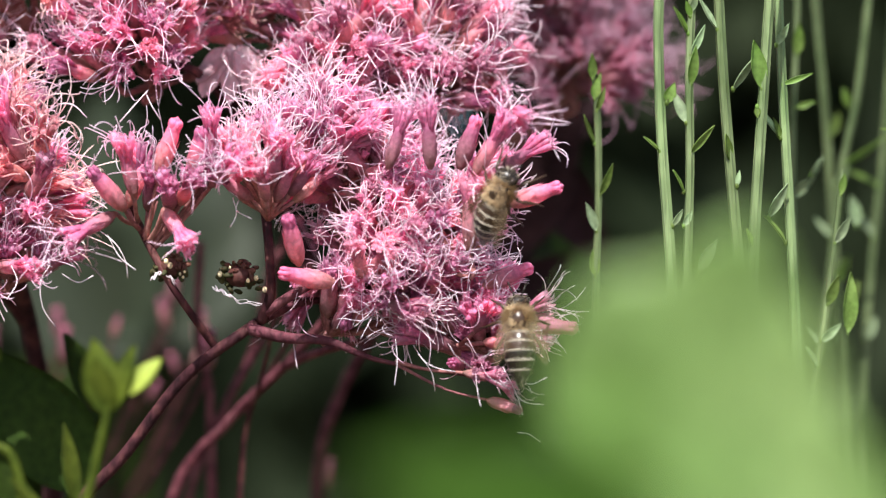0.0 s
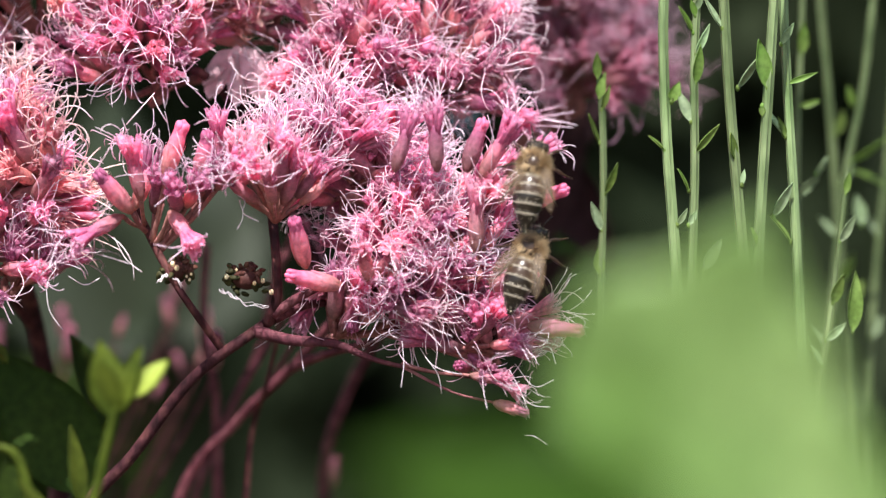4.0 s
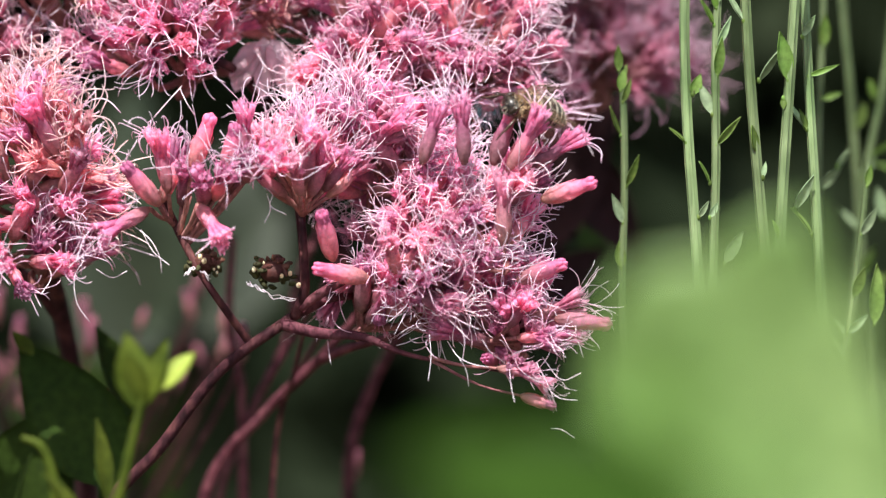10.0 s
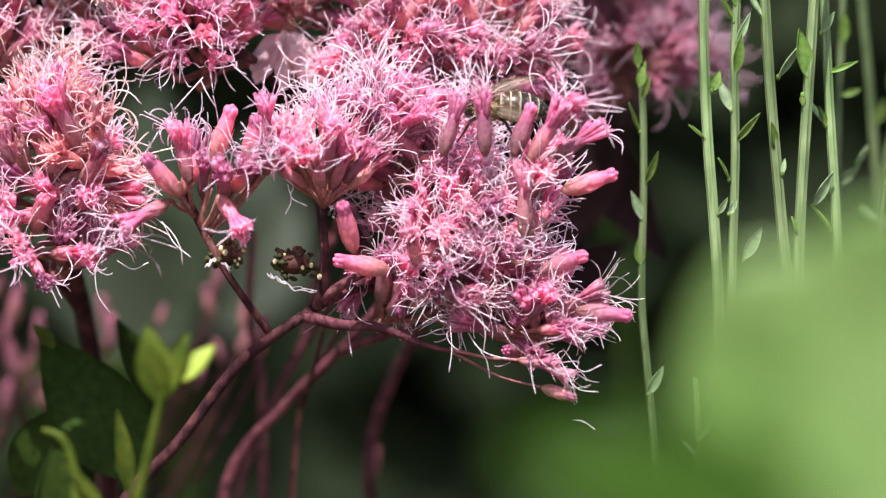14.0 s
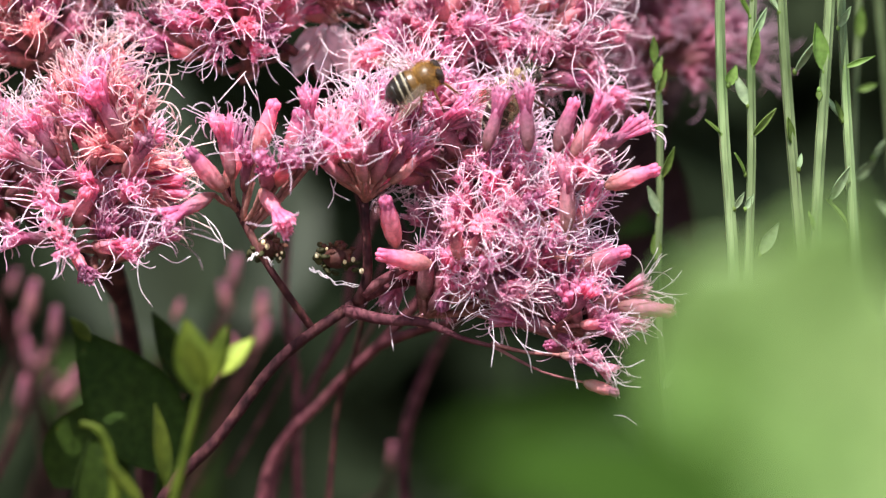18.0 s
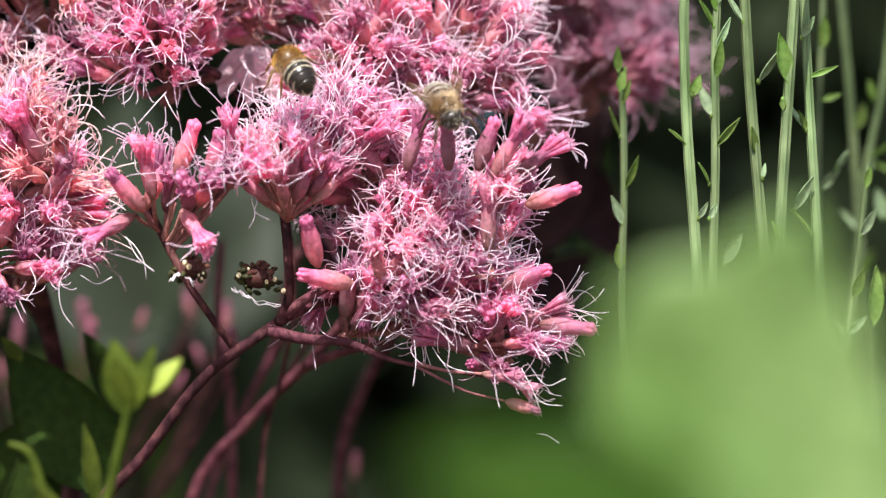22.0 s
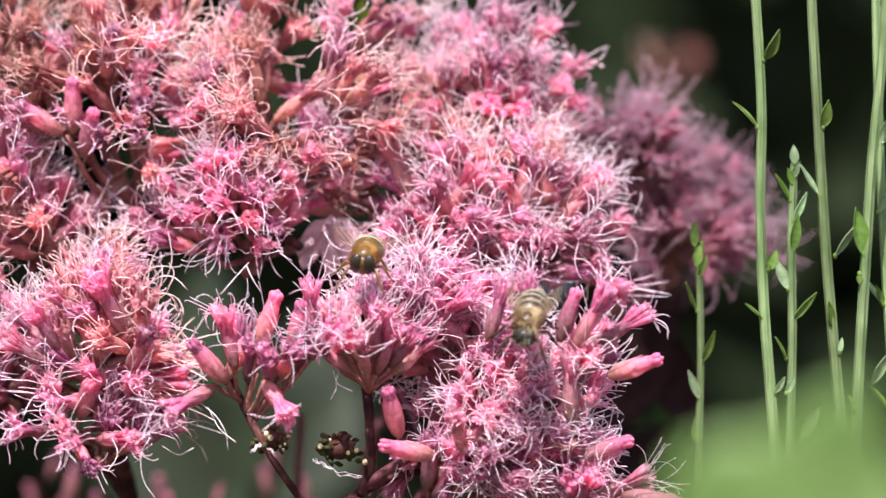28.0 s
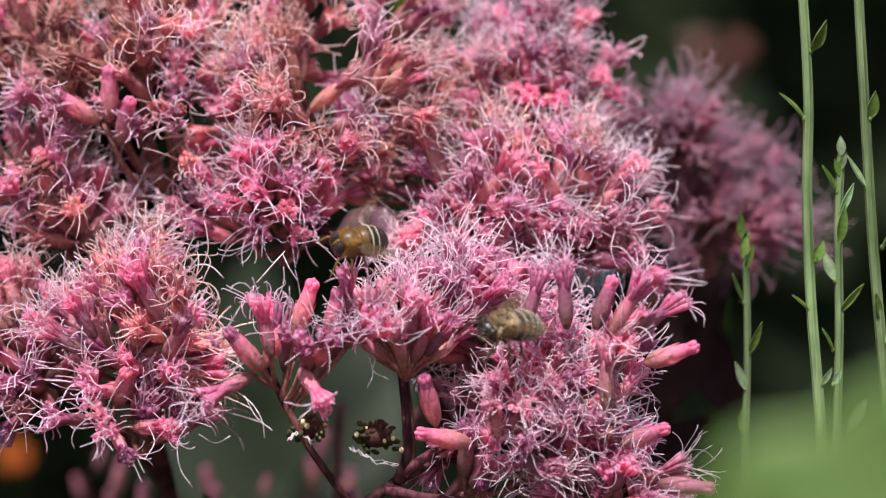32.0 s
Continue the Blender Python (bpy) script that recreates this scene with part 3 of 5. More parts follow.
branch(upper, "side_branch", [spot(408, 200, 24), spot(410, 120, 22), spot(404, 40, 22)], [0.6e-3, 0.6e-3, 0.6e-3])
corymb(upper, (270, 150, 21), (232, 40, 15), (120, 70, 9), 48, pink, low=-0.75)
corymb(upper, (560, 220, 25), (612, 55, 17), (96, 100, 9), 44, warm_mix, low=-0.6)
corymb(upper, (410, 120, 29), (455, -25, 21), (62, 55, 7), 18, warm_mix, low=-0.5)
corymb(upper, (680, 200, 27), (760, 40, 19), (125, 105, 9), 50, warm_mix, low=-0.8)
corymb(upper, (790, 140, 27), (848, 105, 16), (62, 58, 6), 15, warm_mix, low=-0.7, lean=0.0, each=7)
corymb(upper, (600, 60, 33), (620, -90, 27), (190, 90, 9), 44, warm_mix, low=-0.7)

# the plant with the fading clusters
fading = new_plant((-0.09, 0.08, 0.0), "tall flowering plant with fading salmon-pink flower clusters")
branch(fading, "stem", [(-0.09, 0.08, 0), (-0.088, 0.07, 0.8), spot(95, 880, 48), spot(75, 700, 46), spot(48, 560, 36), spot(20, 460, 14)], [6e-3, 3.5e-3, 1.6e-3, 1.5e-3, 1.35e-3, 1.1e-3], n=36)
branch(fading, "side_branch", [spot(48, 570, 36), spot(0, 510, 30), spot(-120, 420, 22), spot(-200, 330, 20)], [1.2e-3, 1e-3, 0.9e-3, 0.8e-3])
branch(fading, "side_branch", [spot(25, 480, 18), spot(40, 350, 30), spot(60, 200, 40), spot(120, 60, 42), spot(240, -60, 40)], [1.2e-3, 1.1e-3, 1e-3, 0.9e-3, 0.8e-3])
corymb(fading, (20, 450, 14), (-12, 274, 4), (118, 138, 9), 58, left_mix, low=-0.8)
corymb(fading, (-150, 420, 20), (-200, 330, 10), (110, 160, 9), 38, left_mix, low=-0.8)
corymb(fading, (10, 480, 14), (-10, 425, 3), (115, 50, 8), 22, pink, low=-0.6)
corymb(fading, (-160, 150, 24), (-210, 10, 14), (100, 110, 9), 28, pink, low=-0.8)
corymb(fading, (-80, 200, 26), (-135, 60, 18), (55, 50, 6), 16, left_mix, low=-0.8)
corymb(fading, (-120, 0, 28), (-200, -210, 18), (140, 110, 9), 36, top_mix, low=-0.8)
corymb(fading, (60, 60, 28), (0, -170, 16), (230, 130, 9), 50, top_mix, low=-0.8)
corymb(fading, (300, 30, 28), (310, -120, 15), (220, 110, 9), 50, top_mix, low=-0.8)
corymb(fading, (300, -60, 34), (250, -260, 23), (330, 110, 9), 54, top_mix, low=-0.8)
s = Shape()
s.leaf(70 * U, 40 * U, leaf_pose(spot(462, -245, 30) - fading.location, 88, 0.3, 10), 0.4e-3, 0.1, 0.3, 8, 3)
part("leaf", s, OLIVE_LEAF, fading, "small olive leaf")
for b0, t0 in (((-70, -70, 10), (-112, -98, 8)), ((-52, -70, 10), (-52, -145, 8)), ((-30, -30, 10), (-20, -80, 7))):
    flower_head(fading, spot(*b0), spot(*t0), "pink", 1.05, True)
branch(fading, "bud_stalk", [spot(20, 60, 22), spot(-30, 0, 14), spot(-60, -68, 10)], [0.5e-3, 0.4e-3, 0.4e-3], STALK, 8, 6)

# the plants behind
behind = new_plant((0.05, 0.12, 0.0), "tall flowering plant with pink flower clusters, coloured darker for half shade")
branch(behind, "stem", [(0.05, 0.12, 0), (0.04, 0.11, 0.8), spot(560, 880, 75), spot(600, 700, 72), spot(680, 560, 68), spot(800, 420, 66), spot(880, 300, 64)], [6e-3, 3e-3, 0.95e-3, 0.85e-3, 0.85e-3, 0.9e-3, 0.9e-3], PINK_STEM, n=36)
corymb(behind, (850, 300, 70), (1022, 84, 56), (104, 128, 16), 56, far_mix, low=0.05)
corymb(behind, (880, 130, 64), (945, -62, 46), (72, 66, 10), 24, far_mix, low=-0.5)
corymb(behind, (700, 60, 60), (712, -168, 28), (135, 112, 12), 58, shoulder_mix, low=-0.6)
# made-up dark leaves where there is only flower mass in shade
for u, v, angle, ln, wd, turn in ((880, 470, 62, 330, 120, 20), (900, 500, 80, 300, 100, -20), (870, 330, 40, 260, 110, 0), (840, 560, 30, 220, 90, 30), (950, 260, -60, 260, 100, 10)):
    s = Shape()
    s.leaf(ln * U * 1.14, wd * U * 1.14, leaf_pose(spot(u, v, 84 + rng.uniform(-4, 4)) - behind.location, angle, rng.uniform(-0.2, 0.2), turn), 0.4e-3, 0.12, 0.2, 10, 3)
    part("leaf", s, SHADE_LEAF, behind, "added dark leaf in place of the shaded flower mass")
distant = new_plant((0.08, 0.34, 0.0), "flowering plant with dull brownish clusters far behind")
branch(distant, "stem", [(0.08, 0.34, 0), (0.07, 0.34, 0.8), spot(1000, 300, 330), spot(1000, -60, 335)], [4e-3, 3e-3, 0.9e-3, 0.8e-3], DARK_LEAF, n=30)
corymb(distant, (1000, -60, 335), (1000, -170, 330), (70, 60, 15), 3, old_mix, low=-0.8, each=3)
thicket = new_plant((-0.06, 0.10, 0.0), "thicket of dusky red flower stems behind the fork")
for foot, line in ((-0.05, ((330, 900), (400, 720), (455, 600), (470, 500), (520, 400))), (-0.055, ((372, 700), (352, 610), (350, 540), (356, 430)))):
    d = rng.uniform(48, 78)
    branch(thicket, "stem", [(foot, 0.10, 0), (foot, 0.098, 0.8)] + [spot(u, v, d) for u, v in line], [4e-3, 2.5e-3] + [0.62e-3] * len(line), PINK_STEM, n=40)
for u, v, d in ((545, 425, 40), (560, 470, 46), (372, 622, 60)):
    p0 = spot(u, v + 30, d)
    flower_head(thicket, p0, p0 + Vector((rng.gauss(0, 0.2), -0.2, 1)), "rose", 0.8, True)
    branch(thicket, "bud_stalk", [p0 + Vector((-0.011, 0.006, -0.02)), p0 + Vector((-0.004, 0.002, -0.008)), p0], [0.4e-3, 0.35e-3, 0.3e-3], PINK_STEM, 8, 6)
lilac = new_plant((-0.12, 0.16, 0.0), "flowering plant with purple stems and small lilac buds")
for px, tip in ((20, (-30, 640)), (-20, (-120, 560)), (520, (580, 850)), (-60, (-40, 690))):
    branch(lilac, "stem", [(-0.12, 0.16, 0), (-0.10, 0.15, 0.7), spot(px, 960, 130), spot((px + tip[0]) / 2 + 20, (960 + tip[1]) / 2, 115), spot(*tip, 105)], [1.5e-3, 1.2e-3, 0.45e-3, 0.4e-3, 0.3e-3], n=30)
    for k in range(2 if px < 100 else 0):
        p0 = spot(tip[0] + rng.uniform(-40, 40), tip[1] + rng.uniform(-10, 70), 105 + rng.uniform(-4, 4))
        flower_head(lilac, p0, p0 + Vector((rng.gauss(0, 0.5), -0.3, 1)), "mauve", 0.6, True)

for u, v, tilt, size in ((112, 648, 0.1, 0.85), (108, 610, -0.1, 0.8), (300, 548, 0.2, 0.8), (296, 585, -0.2, 0.7), (345, 650, 0.4, 0.7), (352, 612, 0.1, 0.8), (262, 712, 0.5, 0.5), (-15, 640, 0.1, 0.8), (-48, 700, -0.2, 0.9), (10, 745, 0.3, 0.8), (-60, 600, 0.2, 0.9), (318, 668, -0.4, 0.55), (582, 862, 0.1, 0.6), (-75, 760, 0.2, 0.8), (200, 600, 0.3, 0.5)):
    p0 = spot(u, v, 92 + rng.uniform(-8, 8))
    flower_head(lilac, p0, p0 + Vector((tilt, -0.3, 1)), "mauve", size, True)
    branch(lilac, "bud_stalk", [p0 + Vector((-0.026, 0.014, -0.05)), p0 + Vector((-0.009, 0.006, -0.02)), p0], [0.35e-3, 0.3e-3, 0.22e-3], RED_STEM, 8, 6)

# ---- green stems with small oval leaves ----
def green_stem(points, r, leaves, d, label="ribbed green stem with small oval leaves", tip=False, dull=False):
    pts = [spot(u, v, d) for u, v in points]
    foot = Vector((pts[0].x + 0.01, pts[0].y + 0.01, 0))
    ob = tagged(new("green_stem"), label, "plant stem", "green stems")
    ob.location = foot
    line = [foot, foot.lerp(pts[0], 0.5) + Vector((0.004, 0, 0))] + pts
    s = Shape()
    n = 60
    path = curve([p - foot for p in line], n)
    s.tube(path, [r * (0.92 - 0.24 * i / n) * (1 - (0.75 * max(0, i - n + 3) / 3 if tip else 0)) for i in range(n + 1)], 12, 0.2)
    stalk = part("stalk", s, DULL_SHADED_STEM if dull else GREEN_STEM, ob, smooth=False)
    for u, v, angle, ln, wd, pale, turn in leaves:
        s = Shape()
        at = spot(u, v, d - 0.3) - foot
        s.leaf(ln * U, wd * 0.85 * U, leaf_pose(at, angle, rng.uniform(-0.1, 0.4), turn), 0.25e-3, rng.uniform(-0.1, 0.25), 0.3, 8, 2)
        part("leaf", s, PALE_LEAF if pale else STEM_LEAF, ob)
        s = Shape()
        s.ball(at, (r * 0.36, r * 0.36, r * 0.5), 5, 7)
        part("node", s, STEM_LEAF, ob)
    return ob


green_stem([(1082, 900), (1072, 740), (1056, 560), (1059, 340), (1056, 180), (1047, 98)], 0.72e-3, [(1056, 410, 112, 58, 22, 1, 20), (1062, 345, 65, 62, 16, 0, 30), (1056, 196, 68, 46, 14, 0, 20), (1052, 175, 80, 40, 22, 0, 0), (1052, 255, 115, 60, 12, 0, 40), (1049, 140, 92, 50, 20, 0, 0), (1054, 490, 95, 50, 24, 0, 0), (1066, 720, 60, 60, 22, 1, 30), (1054, 160, 75, 34, 14, 0, 0)], 12, "slim dark green stem with a leafy tip", True, True)
green_stem([(1205, 900), (1195, 640), (1187, 462), (1171, 245), (1165, 60), (1168, -98), (1158, -300), (1150, -420)], 0.98e-3, [(1168, 268, 140, 42, 13, 0, 50), (1180, 182, 68, 38, 24, 0, 10), (1190, 400, 55, 34, 12, 1, 30), (1172, -190, 55, 60, 30, 0, 60), (1160, -70, 125, 62, 16, 0, 55), (1182, 178, 120, 14, 10, 0, 0)], -2)
green_stem([(1206, 900), (1212, 640), (1216, 480), (1221, 300), (1220, 130), (1224, 20), (1227, -22)], 0.82e-3, [(1218, 60, 118, 54, 16, 0, 50), (1222, 98, 62, 60, 16, 1, 40), (1222, 150, 82, 72, 22, 0, 20), (1214, 218, 110, 62, 24, 1, 0), (1222, 272, 52, 66, 16, 0, 40), (1210, 340, 112, 46, 10, 0, 60), (1236, 480, 60, 66, 26, 1, 10), (1224, 20, 70, 34, 14, 1, 0), (1222, 30, 105, 30, 14, 0, 0), (1226, -4, 92, 36, 20, 1, 0), (1210, 400, 60, 30, 14, 1, 20)], -3, tip=True)
green_stem([(1330, 900), (1322, 600), (1304, 425), (1281, 152), (1267, -98), (1257, -300), (1255, -420)], 1.0e-3, [(1270, 52, 125, 66, 14, 1, 30), (1297, 158, 58, 76, 18, 1, 50), (1293, 286, 105, 52, 22, 0, 40), (1304, 330, 80, 30, 12, 1, 0), (1276, -70, 75, 50, 26, 0, 30)], -1)
green_stem([(1322, 900), (1330, 600), (1336, 400), (1350, 180), (1362, 0), (1382, -200), (1395, -400)], 1.0e-3, [(1348, 158, 100, 88, 36, 0, 20), (1340, 190, 270, 20, 14, 0, 0), (1334, 440, 110, 40, 12, 0, 40)], -4)
green_stem([(1420, 900), (1408, 600), (1400, 420), (1386, 180), (1378, 0), (1372, -220), (1370, -400)], 0.9e-3, [(1378, 240, 125, 66, 14, 1, 30), (1382, 245, 110, 40, 14, 0, 10), (1374, 80, 60, 46, 16, 1, 20), (1360, 385, 62, 72, 22, 1, 35), (1390, 430, 120, 60, 14, 0, 50), (1384, 150, 20, 60, 12, 0, 30), (1376, -40, 60, 70, 30, 1, 20)], 5)
# the next four stems get their shade from the darker colour
green_stem([(1425, 900), (1414, 640), (1402, 400), (1404, 200), (1410, 60), (1412, -60), (1414, -300), (1414, -400)], 0.72e-3, [(1410, 100, 85, 64, 26, 0, 10), (1408, 190, 15, 40, 14, 0, 30), (1402, 350, 45, 60, 20, 1, 30), (1436, 310, 60, 40, 16, 1, 60)], 34, "green stem with pale oval leaves, darkened as if shaded", dull=True)
green_stem([(1500, 900), (1488, 600), (1474, 400), (1462, 220), (1448, 60), (1436, -80), (1420, -400)], 0.83e-3, [(1470, 240, 70, 50, 22, 0, 30), (1478, 330, 60, 52, 20, 1, 40), (1480, 500, 65, 60, 26, 0, 20), (1470, 420, 130, 50, 16, 1, 30)], 62, "green stem with pale oval leaves, darkened as if shaded", dull=True)
green_stem([(1420, 900), (1440, 660), (1462, 540), (1490, 300), (1515, 180), (1535, 20), (1560, -180), (1580, -400)], 0.79e-3, [(1495, 290, 30, 90, 18, 0, 60), (1516, 400, 100, 60, 34, 1, 20), (1496, 540, 60, 54, 26, 0, 20), (1500, 190, 100, 40, 20, 0, 10), (1452, 620, 120, 50, 14, 1, 20)], 52, "green stem with pale oval leaves, darkened as if shaded", dull=True)
green_stem([(1520, 900), (1530, 640), (1545, 440), (1560, 300), (1575, 100), (1590, -200), (1600, -400)], 0.72e-3, [(1545, 420, 120, 60, 20, 1, 30), (1555, 330, 150, 70, 18, 0, 40), (1530, 600, 60, 50, 26, 1, 20)], 66, "green stem with pale oval leaves, darkened as if shaded", dull=True)
green_stem([(1418, 900), (1438, 700), (1460, 560), (1476, 440), (1486, 350), (1492, 300)], 0.6e-3, [(1478, 430, 60, 56, 20, 1, 30), (1464, 540, 70, 60, 24, 0, 20), (1500, 590, 85, 110, 34, 0, 20), (1446, 650, 120, 46, 14, 1, 30), (1488, 345, 80, 40, 16, 0, 10), (1452, 605, 40, 50, 18, 1, 30)], 12, "thin green stem with small pointed leaves", True)
green_stem([(1640, 900), (1630, 500), (1615, 100), (1600, -400)], 1.0e-3, [(1630, 480, 120, 60, 20, 1, 30), (1622, 250, 150, 70, 18, 0, 40)], 4)
green_stem([(1155, 920), (1157, 800), (1152, 700), (1150, 690)], 0.55e-3, [(1156, 800, 50, 40, 12, 1, 30), (1152, 830, 130, 40, 12, 1, 30)], 6, tip=True)

# ---- the leafy plant at the foot of the flower stems ----
leafy = new_plant((-0.055, -0.045, 0.0), "leafy green plant with dark broad leaves and bright young shoots", "leafy plant", "leafy plants", "leafy_plant")
inv = leafy.matrix_basis.inverted()
branch(leafy, "stem", [(-0.055, -0.045, 0), (-0.055, -0.045, 0.7), spot(140, 960, -46), spot(165, 840, -46), spot(188, 735, -46), spot(195, 690, -46)], [4e-3, 3e-3, 0.75e-3, 0.62e-3, 0.55e-3, 0.5e-3], OLIVE_LEAF, 30)
branch(leafy, "stem", [(-0.055, -0.045, 0), (-0.06, -0.045, 0.7), spot(40, 960, -40), spot(38, 870, -40), spot(15, 800, -40), spot(-20, 785, -40)], [4e-3, 3e-3, 0.85e-3, 0.75e-3, 0.6e-3, 0.4e-3], OLIVE_LEAF, 30)
branch(leafy, "stem", [(-0.055, -0.045, 0), (-0.05, 0.0, 0.7), spot(120, 1000, 35), spot(150, 800, 40), spot(180, 740, 32)], [4e-3, 3e-3, 1.1e-3, 0.9e-3, 0.6e-3], DARK_LEAF, 30)
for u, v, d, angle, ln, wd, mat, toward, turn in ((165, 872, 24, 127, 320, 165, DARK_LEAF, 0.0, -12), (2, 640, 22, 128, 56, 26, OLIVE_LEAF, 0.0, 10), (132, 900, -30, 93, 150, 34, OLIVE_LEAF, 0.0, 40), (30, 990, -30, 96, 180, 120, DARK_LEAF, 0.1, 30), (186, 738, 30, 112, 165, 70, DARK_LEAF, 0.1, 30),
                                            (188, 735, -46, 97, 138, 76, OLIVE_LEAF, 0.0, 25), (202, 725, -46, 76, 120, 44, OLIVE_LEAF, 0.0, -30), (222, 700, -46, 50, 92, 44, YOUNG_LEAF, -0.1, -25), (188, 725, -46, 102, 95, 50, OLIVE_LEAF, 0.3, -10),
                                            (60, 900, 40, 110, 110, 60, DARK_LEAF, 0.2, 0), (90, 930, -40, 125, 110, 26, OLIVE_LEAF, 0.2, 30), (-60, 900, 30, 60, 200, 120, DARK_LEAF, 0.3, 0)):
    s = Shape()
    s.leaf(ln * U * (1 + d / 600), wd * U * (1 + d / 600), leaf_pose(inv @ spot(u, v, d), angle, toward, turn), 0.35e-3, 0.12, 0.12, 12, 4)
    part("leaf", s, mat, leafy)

# ---- the broad leaves close to the camera ----
near = new_plant((0.06, -0.22, 0.0), "broad pale green leaves on a stem close by", "leafy plant", "leafy plants", "broad_leaved_plant")
inv = near.matrix_basis.inverted()
branch(near, "stem", [(0.06, -0.22, 0), (0.055, -0.22, 0.6), spot(1340, 1350, -225), spot(1335, 1180, -235)], [4e-3, 3e-3, 1.6e-3, 1.4e-3], GREEN_STEM, 20)
s = Shape()
# a broad lobed leaf: the reach of its margin from its middle, by direction in degrees
LOBES = [(-180, 336), (-152, 250), (-125, 260), (-90, 330), (-60, 420), (-38, 450), (-22, 300), (-2, 190), (35, 190), (66, 240), (84, 352), (96, 325), (115, 285), (136, 350), (150, 348), (168, 338), (180, 336)]
RINGS, RAYS = 9, 72
verts, faces = [], []
for side in (1, -1):
    for i in range(RINGS + 1):
        for k in range(RAYS):
            w = -180 + 360 * k / RAYS
            reach = float(np.interp(w, [q[0] for q in LOBES], [q[1] for q in LOBES])) * i / RINGS
            du, dv = reach * math.cos(radians(w)), -reach * math.sin(radians(w))
            fold = abs(du - 0.1 * dv) * 0.10 - 0.00012 * reach * reach + 5 * math.sin(radians(w) * 7) * (i / RINGS) ** 2
            verts.append(inv @ (spot(1298 + du, 732 + dv, -238 + fold * 0.12) + Vector((0, side * 0.2e-3, 0))))
    o = (RINGS + 1) * RAYS * (side < 0)
    for i in range(RINGS):
        for k in range(RAYS):
            a, b = o + i * RAYS + k, o + i * RAYS + (k + 1) % RAYS
            faces.append((a, b, b + RAYS, a + RAYS) if side > 0 else (a, a + RAYS, b + RAYS, b))
n = (RINGS + 1) * RAYS
for k in range(RAYS):
    a, b = RINGS * RAYS + k, RINGS * RAYS + (k + 1) % RAYS
    faces.append((a, b, n + b, n + a))
s.add(verts, faces)
part("leaf", s, BROAD_LEAF, near)
branch(near, "leaf_stalk", [spot(1335, 1290, -232), spot(1345, 1100, -236), spot(1330, 1000, -236)], [1.2e-3, 1e-3, 0.9e-3], GREEN_STEM, 12)
branch(near, "leaf_stalk", [spot(1338, 1280, -230), spot(1290, 1090, -270), spot(1203, 1020, -300)], [1.2e-3, 1e-3, 0.8e-3], GREEN_STEM, 12)
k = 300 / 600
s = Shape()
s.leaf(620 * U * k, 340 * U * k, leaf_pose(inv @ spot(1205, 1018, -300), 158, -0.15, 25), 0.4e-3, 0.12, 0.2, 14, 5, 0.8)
part("leaf", s, LOW_SHADED_LEAF, near)

# ---- distance: a dark hedge and a few flowers out of focus ----
hr = random.Random(9)
hedge = tagged(new("hedge"), "dense dark green garden hedge in the background", "hedge", kind="stuff")
s, tw = Shape(), Shape()
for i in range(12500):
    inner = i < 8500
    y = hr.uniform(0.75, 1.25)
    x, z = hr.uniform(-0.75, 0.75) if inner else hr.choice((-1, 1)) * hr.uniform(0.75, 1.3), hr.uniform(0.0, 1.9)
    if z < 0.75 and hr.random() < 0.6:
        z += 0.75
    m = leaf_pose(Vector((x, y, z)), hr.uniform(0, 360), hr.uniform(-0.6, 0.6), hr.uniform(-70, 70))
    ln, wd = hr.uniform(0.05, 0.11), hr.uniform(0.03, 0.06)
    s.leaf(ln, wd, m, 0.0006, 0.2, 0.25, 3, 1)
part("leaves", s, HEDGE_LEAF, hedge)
for i in range(60):
    x, y = hr.uniform(-1.2, 1.2), hr.uniform(0.85, 1.3)
    tw.tube(curve([(x, y, 0), (x + hr.gauss(0, 0.05), y, 0.7), (x + hr.gauss(0, 0.1), y, 1.3), (x + hr.gauss(0, 0.15), y, 1.85)], 8), list(np.linspace(0.012, 0.002, 9)), 6)
part("twigs", tw, HEDGE_TWIG, hedge)


backing = new_plant((-0.09, 0.35, 0.0), "grey-green broad leaves behind the flower stems", "leafy plant", "leafy plants", "leafy_plant")
inv = backing.matrix_basis.inverted()
branch(backing, "stem", [(-0.09, 0.35, 0), (-0.085, 0.35, 0.7), spot(240, 1000, 330), spot(270, 620, 325)], [5e-3, 4e-3, 3e-3, 2e-3], DARK_LEAF, 20)
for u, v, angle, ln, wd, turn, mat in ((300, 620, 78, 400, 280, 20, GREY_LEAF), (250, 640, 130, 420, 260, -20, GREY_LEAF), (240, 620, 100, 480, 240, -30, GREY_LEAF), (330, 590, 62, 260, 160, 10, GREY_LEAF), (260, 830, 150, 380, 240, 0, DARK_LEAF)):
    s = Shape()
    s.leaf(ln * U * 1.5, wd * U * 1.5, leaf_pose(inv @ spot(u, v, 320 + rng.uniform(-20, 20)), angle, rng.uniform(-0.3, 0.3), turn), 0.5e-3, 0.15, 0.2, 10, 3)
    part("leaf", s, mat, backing)


